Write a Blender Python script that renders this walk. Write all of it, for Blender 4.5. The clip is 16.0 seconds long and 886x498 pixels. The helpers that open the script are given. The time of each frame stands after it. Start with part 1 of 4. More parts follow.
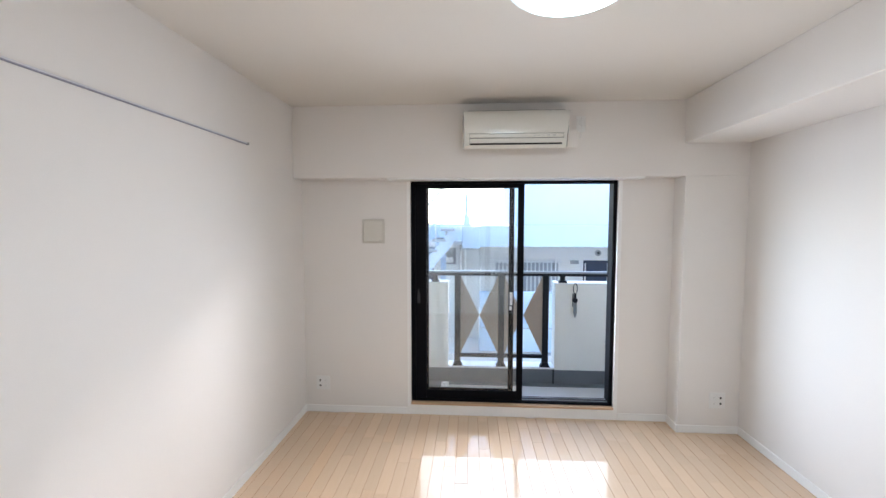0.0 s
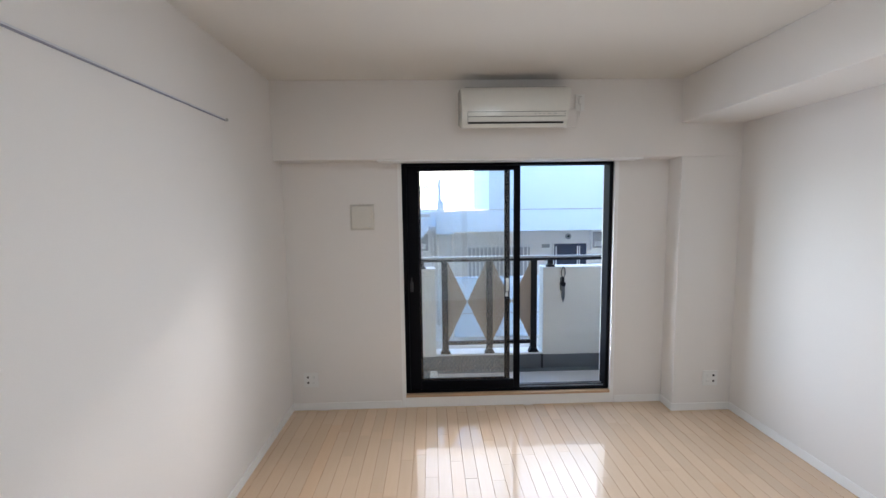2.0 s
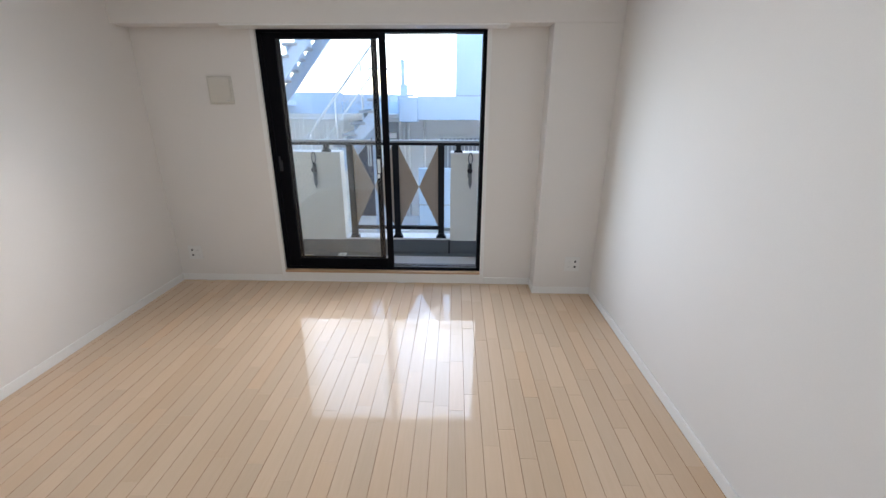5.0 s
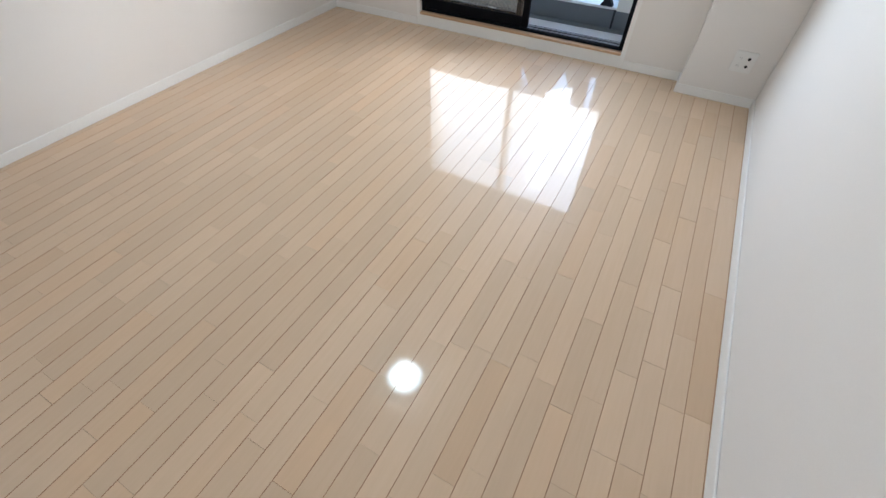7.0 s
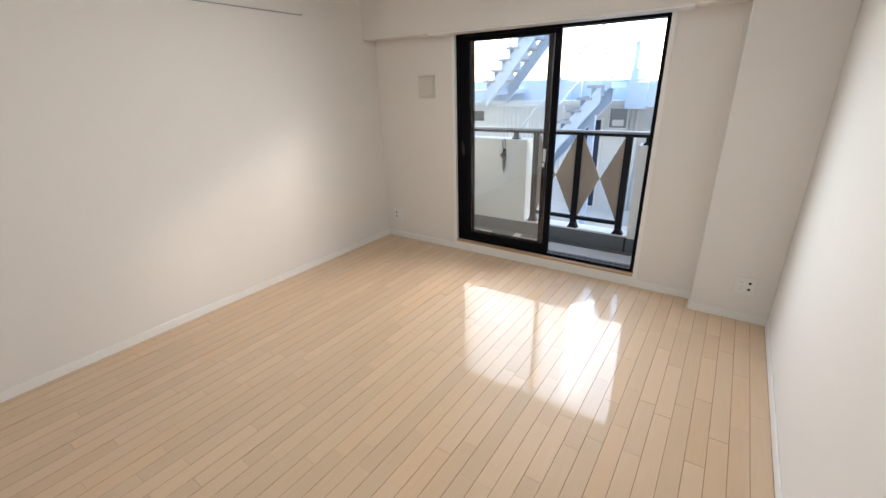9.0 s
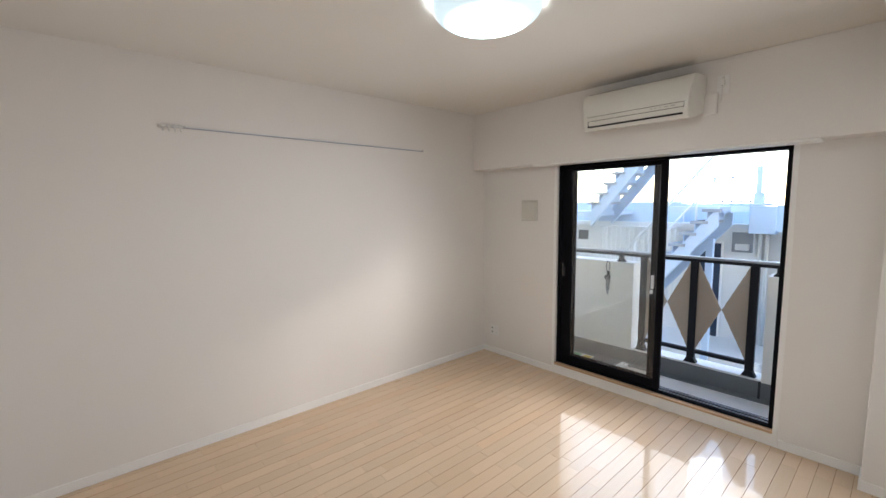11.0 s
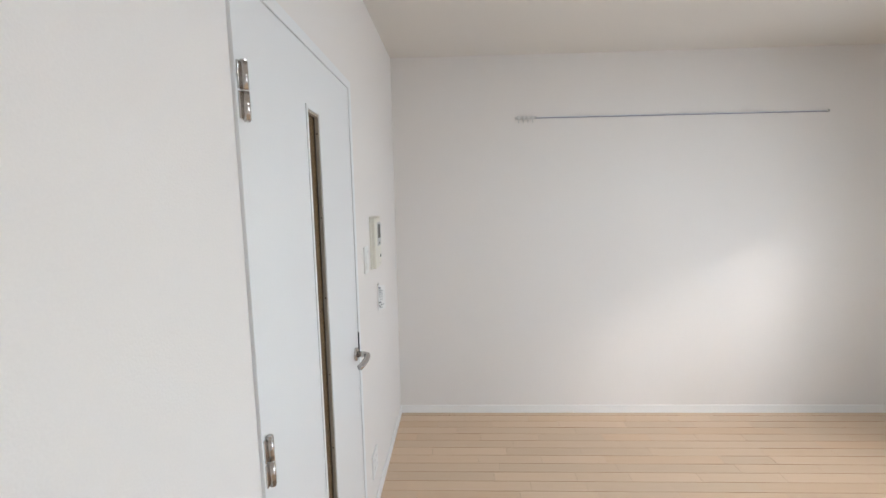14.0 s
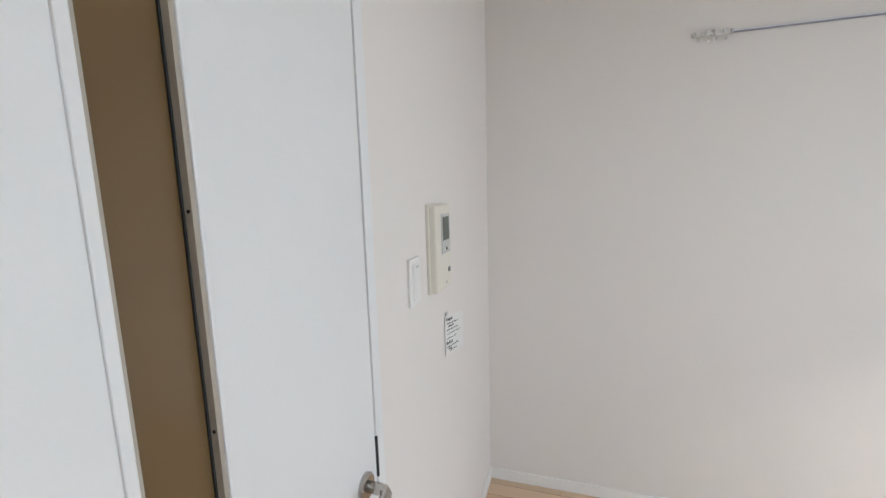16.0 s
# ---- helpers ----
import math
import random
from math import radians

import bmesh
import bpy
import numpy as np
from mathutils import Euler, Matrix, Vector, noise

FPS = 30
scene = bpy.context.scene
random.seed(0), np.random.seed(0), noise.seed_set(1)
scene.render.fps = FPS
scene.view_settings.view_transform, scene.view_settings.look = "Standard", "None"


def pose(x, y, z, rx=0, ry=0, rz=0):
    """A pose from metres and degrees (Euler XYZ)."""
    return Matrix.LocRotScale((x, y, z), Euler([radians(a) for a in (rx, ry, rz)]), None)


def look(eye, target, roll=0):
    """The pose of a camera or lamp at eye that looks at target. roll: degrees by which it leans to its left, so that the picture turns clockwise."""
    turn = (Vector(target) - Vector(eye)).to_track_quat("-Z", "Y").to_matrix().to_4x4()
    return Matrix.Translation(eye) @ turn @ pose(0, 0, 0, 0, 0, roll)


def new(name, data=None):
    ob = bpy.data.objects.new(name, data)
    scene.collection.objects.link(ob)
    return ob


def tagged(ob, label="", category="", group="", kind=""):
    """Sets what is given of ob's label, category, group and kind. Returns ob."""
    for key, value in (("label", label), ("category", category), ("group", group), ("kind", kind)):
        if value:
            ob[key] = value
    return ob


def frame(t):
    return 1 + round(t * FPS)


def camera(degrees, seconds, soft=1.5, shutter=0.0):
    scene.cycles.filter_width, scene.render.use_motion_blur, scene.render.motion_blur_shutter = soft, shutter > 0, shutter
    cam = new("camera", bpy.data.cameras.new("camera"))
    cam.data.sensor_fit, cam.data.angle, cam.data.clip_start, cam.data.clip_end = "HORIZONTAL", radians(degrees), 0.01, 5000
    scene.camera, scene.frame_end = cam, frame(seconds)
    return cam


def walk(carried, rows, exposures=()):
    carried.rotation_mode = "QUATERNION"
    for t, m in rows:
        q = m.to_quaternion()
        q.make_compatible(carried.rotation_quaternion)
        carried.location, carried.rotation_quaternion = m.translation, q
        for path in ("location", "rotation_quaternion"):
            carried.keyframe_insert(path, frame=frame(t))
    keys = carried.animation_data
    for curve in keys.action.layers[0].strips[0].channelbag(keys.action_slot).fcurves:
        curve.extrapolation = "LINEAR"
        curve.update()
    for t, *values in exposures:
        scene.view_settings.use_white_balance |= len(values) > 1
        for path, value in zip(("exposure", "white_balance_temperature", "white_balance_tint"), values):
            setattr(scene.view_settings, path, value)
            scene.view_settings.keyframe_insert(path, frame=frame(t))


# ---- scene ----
cam = camera(93.6, 16.0)
PATH = [
    (0, (0.065, 0.011, 1.614), (-0.066, 2.003, 1.485), 0.0),
    (0.5, (-0.067, 0.063, 1.61), (-0.165, 2.056, 1.469), -0.4),
    (1, (-0.189, 0.106, 1.621), (-0.253, 2.098, 1.459), -0.5),
    (1.5, (-0.226, 0.162, 1.613), (-0.237, 2.154, 1.432), -0.7),
    (2, (-0.202, 0.168, 1.601), (-0.147, 2.157, 1.405), -0.8),
    (2.5, (-0.146, 0.178, 1.595), (-0.023, 2.163, 1.384), -0.8),
    (3, (0.014, 0.15, 1.589), (0.183, 2.13, 1.365), -0.7),
    (3.2, (0.142, 0.137, 1.583), (0.317, 2.115, 1.344), -0.6),
    (5.3, (1.146, 0.151, 1.446), (1.016, 1.952, 0.587), 0.5),
    (5.5, (1.232, 0.197, 1.423), (1.05, 1.921, 0.425), 0.7),
    (6, (1.35, 0.258, 1.363), (1.033, 1.781, 0.106), 1.4),
    (6.5, (1.473, 0.259, 1.355), (0.97, 1.59, -0.051), 1.2),
    (7, (1.579, 0.164, 1.352), (0.934, 1.339, -0.132), 0.3),
    (7.5, (1.606, 0.07, 1.34), (0.893, 1.153, -0.183), -0.3),
    (8, (1.647, 0.078, 1.351), (0.853, 1.235, -0.074), -1.2),
    (8.5, (1.682, 0.099, 1.446), (0.733, 1.461, 0.331), -1.9),
    (9, (1.711, 0.071, 1.54), (0.647, 1.601, 0.812), -1.6),
    (9.2, (1.714, 0.055, 1.553), (0.625, 1.63, 0.976), -1.4),
    (11.3, (1.742, 0.087, 1.603), (0.146, 1.28, 1.435), -0.4),
    (11.5, (1.706, 0.113, 1.595), (0.028, 1.19, 1.432), -0.6),
    (12, (1.673, 0.089, 1.595), (-0.159, 0.873, 1.425), -0.6),
    (12.5, (1.665, 0.092, 1.59), (-0.271, 0.563, 1.414), -0.7),
    (13, (1.662, 0.09, 1.588), (-0.317, 0.314, 1.399), -0.8),
    (13.5, (1.637, 0.084, 1.588), (-0.35, 0.141, 1.369), -0.9),
    (14, (1.581, 0.102, 1.565), (-0.403, 0.034, 1.328), -1.0),
    (14.5, (1.398, 0.089, 1.553), (-0.58, -0.079, 1.306), -1.2),
    (15, (1.188, 0.071, 1.56), (-0.772, -0.223, 1.291), -1.3),
    (15.5, (0.922, 0.105, 1.551), (-1.007, -0.341, 1.269), -1.3),
    (16, (0.657, 0.075, 1.533), (-1.227, -0.527, 1.239), -1.6),
]
walk(cam, [(t, look(eye, target, roll)) for t, eye, target, roll in PATH],
     [(0, 3.38, 6250, 12), (0.6, 3.09, 6250, 12), (1.2, 2.91, 6250, 12), (3.2, 2.95, 6250, 12), (5.5, 2.86, 6300, 11), (6.5, 3.0, 6250, 9),
      (7.0, 3.14, 6200, 9), (7.5, 3.21, 6100, 9), (8.0, 3.16, 5900, 7), (9.0, 3.12, 7000, 12), (11.5, 2.97, 6700, 12), (12.5, 3.15, 6750, 12),
      (13.0, 3.20, 6350, 10), (14.0, 3.30, 6250, 10), (16, 3.20, 6250, 10)])



# ---------- world and lights ----------
world = bpy.data.worlds.new("overcast_sky")
scene.world = world
world.use_nodes = True
wn = world.node_tree
sky = wn.nodes.new("ShaderNodeTexSky")
sky.sky_type = "NISHITA"
sky.sun_disc = False
sky.sun_elevation = radians(21)
sky.sun_rotation = radians(46)
sky.air_density, sky.dust_density, sky.ozone_density = 1.0, 1.0, 1.0
wn.links.new(sky.outputs[0], wn.nodes["Background"].inputs[0])
wn.nodes["Background"].inputs[1].default_value = 0.15

sun_data = bpy.data.lights.new("sun", "SUN")
sun_data.energy, sun_data.angle, sun_data.color = 0.15, radians(9), (1.0, 0.99, 0.98)
sun = new("sun", sun_data)
sun.matrix_world = look((5.25, 8.4, 4.48), (-1.33, 1.6, 0.93))

# the sky's light through the window opening: straight in, and to the east wall through the open half
def skylight(eye, target, width, height, watts, spread, colour=(0.90, 0.95, 1.0)):
    data = bpy.data.lights.new("window_skylight", "AREA")
    data.shape, data.size, data.size_y = "RECTANGLE", width, height
    data.energy, data.color, data.spread = watts, colour, radians(spread)
    ob = new("window_skylight", data)
    ob.matrix_world = look(eye, target)


for middle, width in ((0.04, 0.78), (0.84, 0.74)):
    skylight((middle, 3.41, 0.92), (middle, 2.41, 0.92), width, 1.10, 1.4 * width, 135)
skylight((0.81, 3.61, 0.92), (2.11, 2.35, 0.92), 0.26, 1.10, 0.64, 110, (0.76, 0.88, 1.0))


# ---------- materials ----------
def nodes_of(name):
    m = bpy.data.materials.new(name)
    m.use_nodes = True
    t = m.node_tree
    return m, t, t.nodes["Principled BSDF"]


def add(t, kind, **values):
    n = t.nodes.new(kind)
    for k, v in values.items():
        n.inputs[k.replace("_", " ")].default_value = v
    return n


def surface(name, colour, rough=0.6, metal=0.0, vary=0.06, scale=3.0, grain=0.04, grain_scale=120.0, bump=0.1, distance=0.002,
            coat=0.0, stretch=(1, 1, 1), per_piece=0.0, rough_vary=0.08, specular=0.5):
    """Colour with broad stains and fine grain, uneven gloss and fine relief."""
    m, t, b = nodes_of(name)
    co = t.nodes.new("ShaderNodeTexCoord")
    mp = t.nodes.new("ShaderNodeMapping")
    mp.inputs["Scale"].default_value = stretch
    t.links.new(co.outputs["Object"], mp.inputs["Vector"])
    broad = add(t, "ShaderNodeTexNoise", Scale=scale, Detail=4.0)
    fine = add(t, "ShaderNodeTexNoise", Scale=grain_scale, Detail=3.0)
    for n in (broad, fine):
        t.links.new(mp.outputs[0], n.inputs["Vector"])
    total = t.nodes.new("ShaderNodeMath")
    total.operation = "MULTIPLY_ADD"
    total.inputs[1].default_value = 2 * vary
    total.inputs[2].default_value = 1.0 - vary - grain
    t.links.new(broad.outputs[0], total.inputs[0])
    second = t.nodes.new("ShaderNodeMath")
    second.operation = "MULTIPLY_ADD"
    second.inputs[1].default_value = 2 * grain
    t.links.new(fine.outputs[0], second.inputs[0])
    t.links.new(total.outputs[0], second.inputs[2])
    value = second
    if per_piece:
        info = t.nodes.new("ShaderNodeObjectInfo")
        piece = t.nodes.new("ShaderNodeMath")
        piece.operation = "MULTIPLY_ADD"
        piece.inputs[1].default_value = 2 * per_piece
        piece.inputs[2].default_value = 1.0 - per_piece
        t.links.new(info.outputs["Random"], piece.inputs[0])
        both = t.nodes.new("ShaderNodeMath")
        both.operation = "MULTIPLY"
        t.links.new(second.outputs[0], both.inputs[0])
        t.links.new(piece.outputs[0], both.inputs[1])
        value = both
    mix = t.nodes.new("ShaderNodeVectorMath")
    mix.operation = "SCALE"
    mix.inputs[0].default_value = colour
    t.links.new(value.outputs[0], mix.inputs["Scale"])
    t.links.new(mix.outputs[0], b.inputs["Base Color"])
    r = t.nodes.new("ShaderNodeMath")
    r.operation = "MULTIPLY_ADD"
    r.inputs[1].default_value = 2 * rough_vary
    r.inputs[2].default_value = rough - rough_vary
    r.use_clamp = True
    t.links.new(broad.outputs[0], r.inputs[0])
    t.links.new(r.outputs[0], b.inputs["Roughness"])
    b.inputs["Metallic"].default_value = metal
    b.inputs["Specular IOR Level"].default_value = specular
    b.inputs["Coat Weight"].default_value = coat
    b.inputs["Coat Roughness"].default_value = 0.08
    if bump:
        bp = t.nodes.new("ShaderNodeBump")
        bp.inputs["Strength"].default_value = bump
        bp.inputs["Distance"].default_value = distance
        t.links.new(fine.outputs[0], bp.inputs["Height"])
        t.links.new(bp.outputs[0], b.inputs["Normal"])
    return m


def wallpaper(name, colour):
    """Matt vinyl paper: a fine woven relief with slight clouds."""
    m = surface(name, colour, 0.75, vary=0.02, scale=1.2, grain=0.025, grain_scale=260, bump=0.2, distance=0.0015)
    return m


def plank_wood(name):
    """Lacquered pale maple: long grain, each plank in its own tone, a glossy coat with slight waves."""
    m, t, b = nodes_of(name)
    co = t.nodes.new("ShaderNodeTexCoord")
    whole = t.nodes.new("ShaderNodeObjectInfo")
    island = t.nodes.new("ShaderNodeNewGeometry")
    joined = t.nodes.new("ShaderNodeMath")
    t.links.new(whole.outputs["Random"], joined.inputs[0])
    t.links.new(island.outputs["Random Per Island"], joined.inputs[1])
    info = t.nodes.new("ShaderNodeMath")
    info.operation = "FRACT"
    t.links.new(joined.outputs[0], info.inputs[0])
    shift = t.nodes.new("ShaderNodeVectorMath")
    shift.operation = "SCALE"
    shift.inputs[0].default_value = (37.0, 61.0, 0.0)
    t.links.new(info.outputs[0], shift.inputs["Scale"])
    plus = t.nodes.new("ShaderNodeVectorMath")
    t.links.new(co.outputs["Object"], plus.inputs[0])
    t.links.new(shift.outputs[0], plus.inputs[1])
    mp = t.nodes.new("ShaderNodeMapping")
    mp.inputs["Scale"].default_value = (14, 0.9, 1)
    t.links.new(plus.outputs[0], mp.inputs["Vector"])
    grain = add(t, "ShaderNodeTexNoise", Scale=6.0, Detail=6.0, Distortion=0.6)
    t.links.new(mp.outputs[0], grain.inputs["Vector"])
    ramp = t.nodes.new("ShaderNodeValToRGB")
    ramp.color_ramp.elements[0].color = (0.672, 0.488, 0.328, 1)
    ramp.color_ramp.elements[1].color = (0.715, 0.528, 0.367, 1)
    ramp.color_ramp.elements[0].position, ramp.color_ramp.elements[1].position = 0.15, 0.85
    t.links.new(grain.outputs[0], ramp.inputs[0])
    tone = t.nodes.new("ShaderNodeMapRange")
    tone.inputs["To Min"].default_value, tone.inputs["To Max"].default_value = 0.935, 1.055
    t.links.new(info.outputs[0], tone.inputs["Value"])
    mix = t.nodes.new("ShaderNodeVectorMath")
    mix.operation = "SCALE"
    t.links.new(ramp.outputs[0], mix.inputs[0])
    t.links.new(tone.outputs[0], mix.inputs["Scale"])
    odd = t.nodes.new("ShaderNodeMath")
    odd.operation = "MULTIPLY"
    odd.inputs[1].default_value = 7.31
    t.links.new(info.outputs[0], odd.inputs[0])
    odd_part = t.nodes.new("ShaderNodeMath")
    odd_part.operation = "FRACT"
    t.links.new(odd.outputs[0], odd_part.inputs[0])
    red = t.nodes.new("ShaderNodeMapRange")
    red.inputs["From Min"].default_value, red.inputs["From Max"].default_value = 0.7, 1.0
    t.links.new(odd_part.outputs[0], red.inputs["Value"])
    warm = t.nodes.new("ShaderNodeMix")
    warm.data_type = "RGBA"
    warm.blend_type = "MULTIPLY"
    warm.inputs[7].default_value = (0.99, 0.945, 0.90, 1)
    t.links.new(red.outputs["Result"], warm.inputs[0])
    t.links.new(mix.outputs[0], warm.inputs[6])
    t.links.new(warm.outputs[2], b.inputs["Base Color"])
    b.inputs["Roughness"].default_value = 0.42
    b.inputs["Coat Weight"].default_value = 1.0
    b.inputs["Specular IOR Level"].default_value = 0.25
    b.inputs["Coat Roughness"].default_value = 0.045
    b.inputs["Coat IOR"].default_value = 1.42
    wave = add(t, "ShaderNodeTexNoise", Scale=9.0, Detail=2.0)
    t.links.new(plus.outputs[0], wave.inputs["Vector"])
    bp = t.nodes.new("ShaderNodeBump")
    bp.inputs["Strength"].default_value, bp.inputs["Distance"].default_value = 0.035, 0.003
    t.links.new(wave.outputs[0], bp.inputs["Height"])
    t.links.new(bp.outputs[0], b.inputs["Coat Normal"])
    t.links.new(bp.outputs[0], b.inputs["Normal"])
    return m


def clear_glass(name, tint=(1, 1, 1), rough=0.0):
    m, t, b = nodes_of(name)
    b.inputs["Base Color"].default_value = (*tint, 1)
    b.inputs["Roughness"].default_value = rough
    b.inputs["Transmission Weight"].default_value = 1.0
    b.inputs["IOR"].default_value = 1.45
    b.inputs["Specular IOR Level"].default_value = 0.25
    return m


def glowing(name, colour, strength):
    m, t, b = nodes_of(name)
    b.inputs["Base Color"].default_value = (0.9, 0.9, 0.9, 1)
    b.inputs["Emission Color"].default_value = (*colour, 1)
    b.inputs["Emission Strength"].default_value = strength
    b.inputs["Roughness"].default_value = 0.4
    return m


PAPER = wallpaper("white_wallpaper", (0.815, 0.778, 0.745))
CEIL = wallpaper("ceiling_paper", (0.76, 0.722, 0.672))
WOOD = plank_wood("maple_planks")
STAIN = surface("plank_edge_stain", (0.36, 0.14, 0.06), 0.7)
GROOVE = surface("groove_brown", (0.24, 0.075, 0.028), 0.8)
TRIM = surface("white_trim", (0.88, 0.865, 0.845), 0.4, vary=0.02, bump=0.02)
SILL = surface("sill_wood", (0.55, 0.36, 0.22), 0.4, vary=0.1, grain=0.08, grain_scale=40, stretch=(1, 12, 12))
BLACK = surface("black_aluminium", (0.004, 0.004, 0.006), 0.6, vary=0.1, bump=0.03, specular=0.08)
RUBBER = surface("dark_rubber", (0.02, 0.02, 0.022), 0.7)
CHAR = surface("charcoal_paint", (0.013, 0.013, 0.016), 0.5, vary=0.15, bump=0.05, specular=0.18)
# grey lightened to carry the sky's reflection on the balcony handrail
RAILTOP = surface("grey_rail", (0.33, 0.345, 0.365), 0.4, metal=0.3, vary=0.1)
BEIGE = surface("beige_panel", (0.37, 0.29, 0.225), 0.6, vary=0.08, bump=0.1)
DOORWHITE = surface("door_white", (0.80, 0.805, 0.805), 0.35, vary=0.015, grain=0.015, bump=0.05, grain_scale=180)
STEEL = surface("satin_steel", (0.52, 0.49, 0.465), 0.22, metal=1.0, vary=0.08, grain=0.05, bump=0.02)
ALU = surface("brushed_aluminium", (0.55, 0.55, 0.57), 0.35, metal=0.9, vary=0.08)
RAILDARK = surface("rail_dark_line", (0.28, 0.28, 0.34), 0.5, bump=0.0)
# the picture rail's highlight is put into this paler grey
RAILBRIGHT = surface("rail_highlight", (0.68, 0.68, 0.71), 0.45, metal=0.3, vary=0.08)
CREAM = surface("cream_plastic", (0.76, 0.73, 0.64), 0.32, vary=0.03, bump=0.0)
AC_WHITE = surface("aged_white_plastic", (0.80, 0.785, 0.73), 0.15, rough_vary=0.03, vary=0.03, bump=0.0)
DARK = surface("dark_gap", (0.015, 0.014, 0.013), 0.8)
PLASTIC = surface("white_plastic", (0.83, 0.82, 0.80), 0.35, vary=0.02, bump=0.0)
GREYPLASTIC = surface("grey_plastic", (0.50, 0.50, 0.49), 0.4, vary=0.03, bump=0.0)
VENTPL = surface("vent_plastic", (0.66, 0.63, 0.57), 0.45, vary=0.04, bump=0.03)
LCD = surface("lcd_grey", (0.10, 0.115, 0.10), 0.25, vary=0.05, bump=0.0)
INK = surface("ink", (0.05, 0.05, 0.055), 0.7, bump=0.0)
SHEET = surface("paper_sheet", (0.84, 0.83, 0.81), 0.8, vary=0.03, bump=0.05)
CLEARPL = surface("clear_plastic", (0.72, 0.71, 0.69), 0.2, vary=0.03, bump=0.0)
GLASS = clear_glass("window_glass", (0.97, 0.985, 0.98))
WIRE = surface("wire_grey", (0.50, 0.51, 0.50), 0.5, metal=0.4)
BRONZE, bt, bb = nodes_of("bronze_glass")
bb.inputs["Base Color"].default_value = (0.205, 0.13, 0.062, 1)
bb.inputs["Roughness"].default_value = 0.16
bb.inputs["Transmission Weight"].default_value = 0.25
BEAD = surface("glazing_bead", (0.42, 0.38, 0.32), 0.5, vary=0.05, bump=0.0)
CONCRETE = surface("balcony_concrete", (0.60, 0.57, 0.55), 0.55, vary=0.15, grain=0.06, grain_scale=60, bump=0.15)
STUCCO = surface("beige_stucco", (0.76, 0.73, 0.66), 0.85, vary=0.05, grain=0.05, grain_scale=90, bump=0.4, distance=0.004)
GREYBAND = surface("grey_waterproof", (0.13, 0.14, 0.15), 0.6, vary=0.12, bump=0.1)
CURBWHITE = surface("curb_white", (0.78, 0.78, 0.77), 0.7, vary=0.06, bump=0.1)
FACADE = surface("facade_white", (0.84, 0.84, 0.84), 0.85, vary=0.04, scale=0.6, grain=0.03, bump=0.2)
# the blue of shade under open sky is put into this base colour
FACADE_BAND = surface("parapet_skylit_blue", (0.55, 0.68, 0.83), 0.8, vary=0.04, scale=0.5, grain=0.02, bump=0.1)
STAIRGREY = surface("stair_paint", (0.54, 0.66, 0.82), 0.6, vary=0.08, bump=0.1)
TREAD = surface("stair_tread", (0.34, 0.37, 0.42), 0.8, vary=0.1, bump=0.1)
NAVY = surface("navy_door", (0.02, 0.035, 0.075), 0.4, vary=0.05, bump=0.0)
WHITEBAR = surface("white_bars", (0.80, 0.82, 0.84), 0.5, vary=0.03, bump=0.0)
FROSTED = surface("frosted_window", (0.42, 0.45, 0.50), 0.3, vary=0.1, bump=0.0)
DARKWIN = surface("dark_window", (0.05, 0.06, 0.07), 0.15, vary=0.1, bump=0.0)
ASPHALT = surface("asphalt", (0.06, 0.06, 0.062), 0.9, vary=0.2, scale=0.8, bump=0.3)
BRACKET = surface("bracket_grey", (0.16, 0.17, 0.17), 0.4, metal=0.5, vary=0.1)
HATCH = surface("hatch_plate", (0.16, 0.17, 0.175), 0.5, metal=0.4, vary=0.12)
GREEN = surface("label_green", (0.15, 0.38, 0.18), 0.5, bump=0.0)
YELLOW = surface("label_yellow", (0.65, 0.50, 0.08), 0.5, bump=0.0)


# ---------- mesh helpers ----------
def link(name, bm, material, smooth=False):
    me = bpy.data.meshes.new(name)
    bmesh.ops.recalc_face_normals(bm, faces=bm.faces)
    bm.to_mesh(me)
    bm.free()
    if smooth:
        for p in me.polygons:
            p.use_smooth = True
    me.materials.append(material)
    return new(name, me)


def part(name, bm, material, parent, label="", smooth=False):
    ob = link(name, bm, material, smooth)
    ob.parent = parent
    return tagged(ob, label)


def thing(name, label, category, group="", kind=""):
    return tagged(new(name), label, category, group, kind)


def piece(name, bm, material, label="", category="", kind="structure", smooth=False):
    return tagged(link(name, bm, material, smooth), label, category, "", kind)


def slab(bm, x0, x1, y0, y1, z0, z1, bevel=0.0, segments=2):
    """Adds a block, its edges rounded by bevel."""
    got = bmesh.ops.create_cube(bm, size=1.0)["verts"]
    for v in got:
        v.co = (x0 + (v.co.x + 0.5) * (x1 - x0), y0 + (v.co.y + 0.5) * (y1 - y0), z0 + (v.co.z + 0.5) * (z1 - z0))
    if bevel:
        edges = {e for v in got for e in v.link_edges}
        bmesh.ops.bevel(bm, geom=list(edges), offset=bevel, segments=segments, affect="EDGES", profile=0.5)
    return bm


def block(*args, **kw):
    return slab(bmesh.new(), *args, **kw)


def blocks(*rows, bevel=0.0):
    bm = bmesh.new()
    for r in rows:
        slab(bm, *r, bevel=bevel)
    return bm


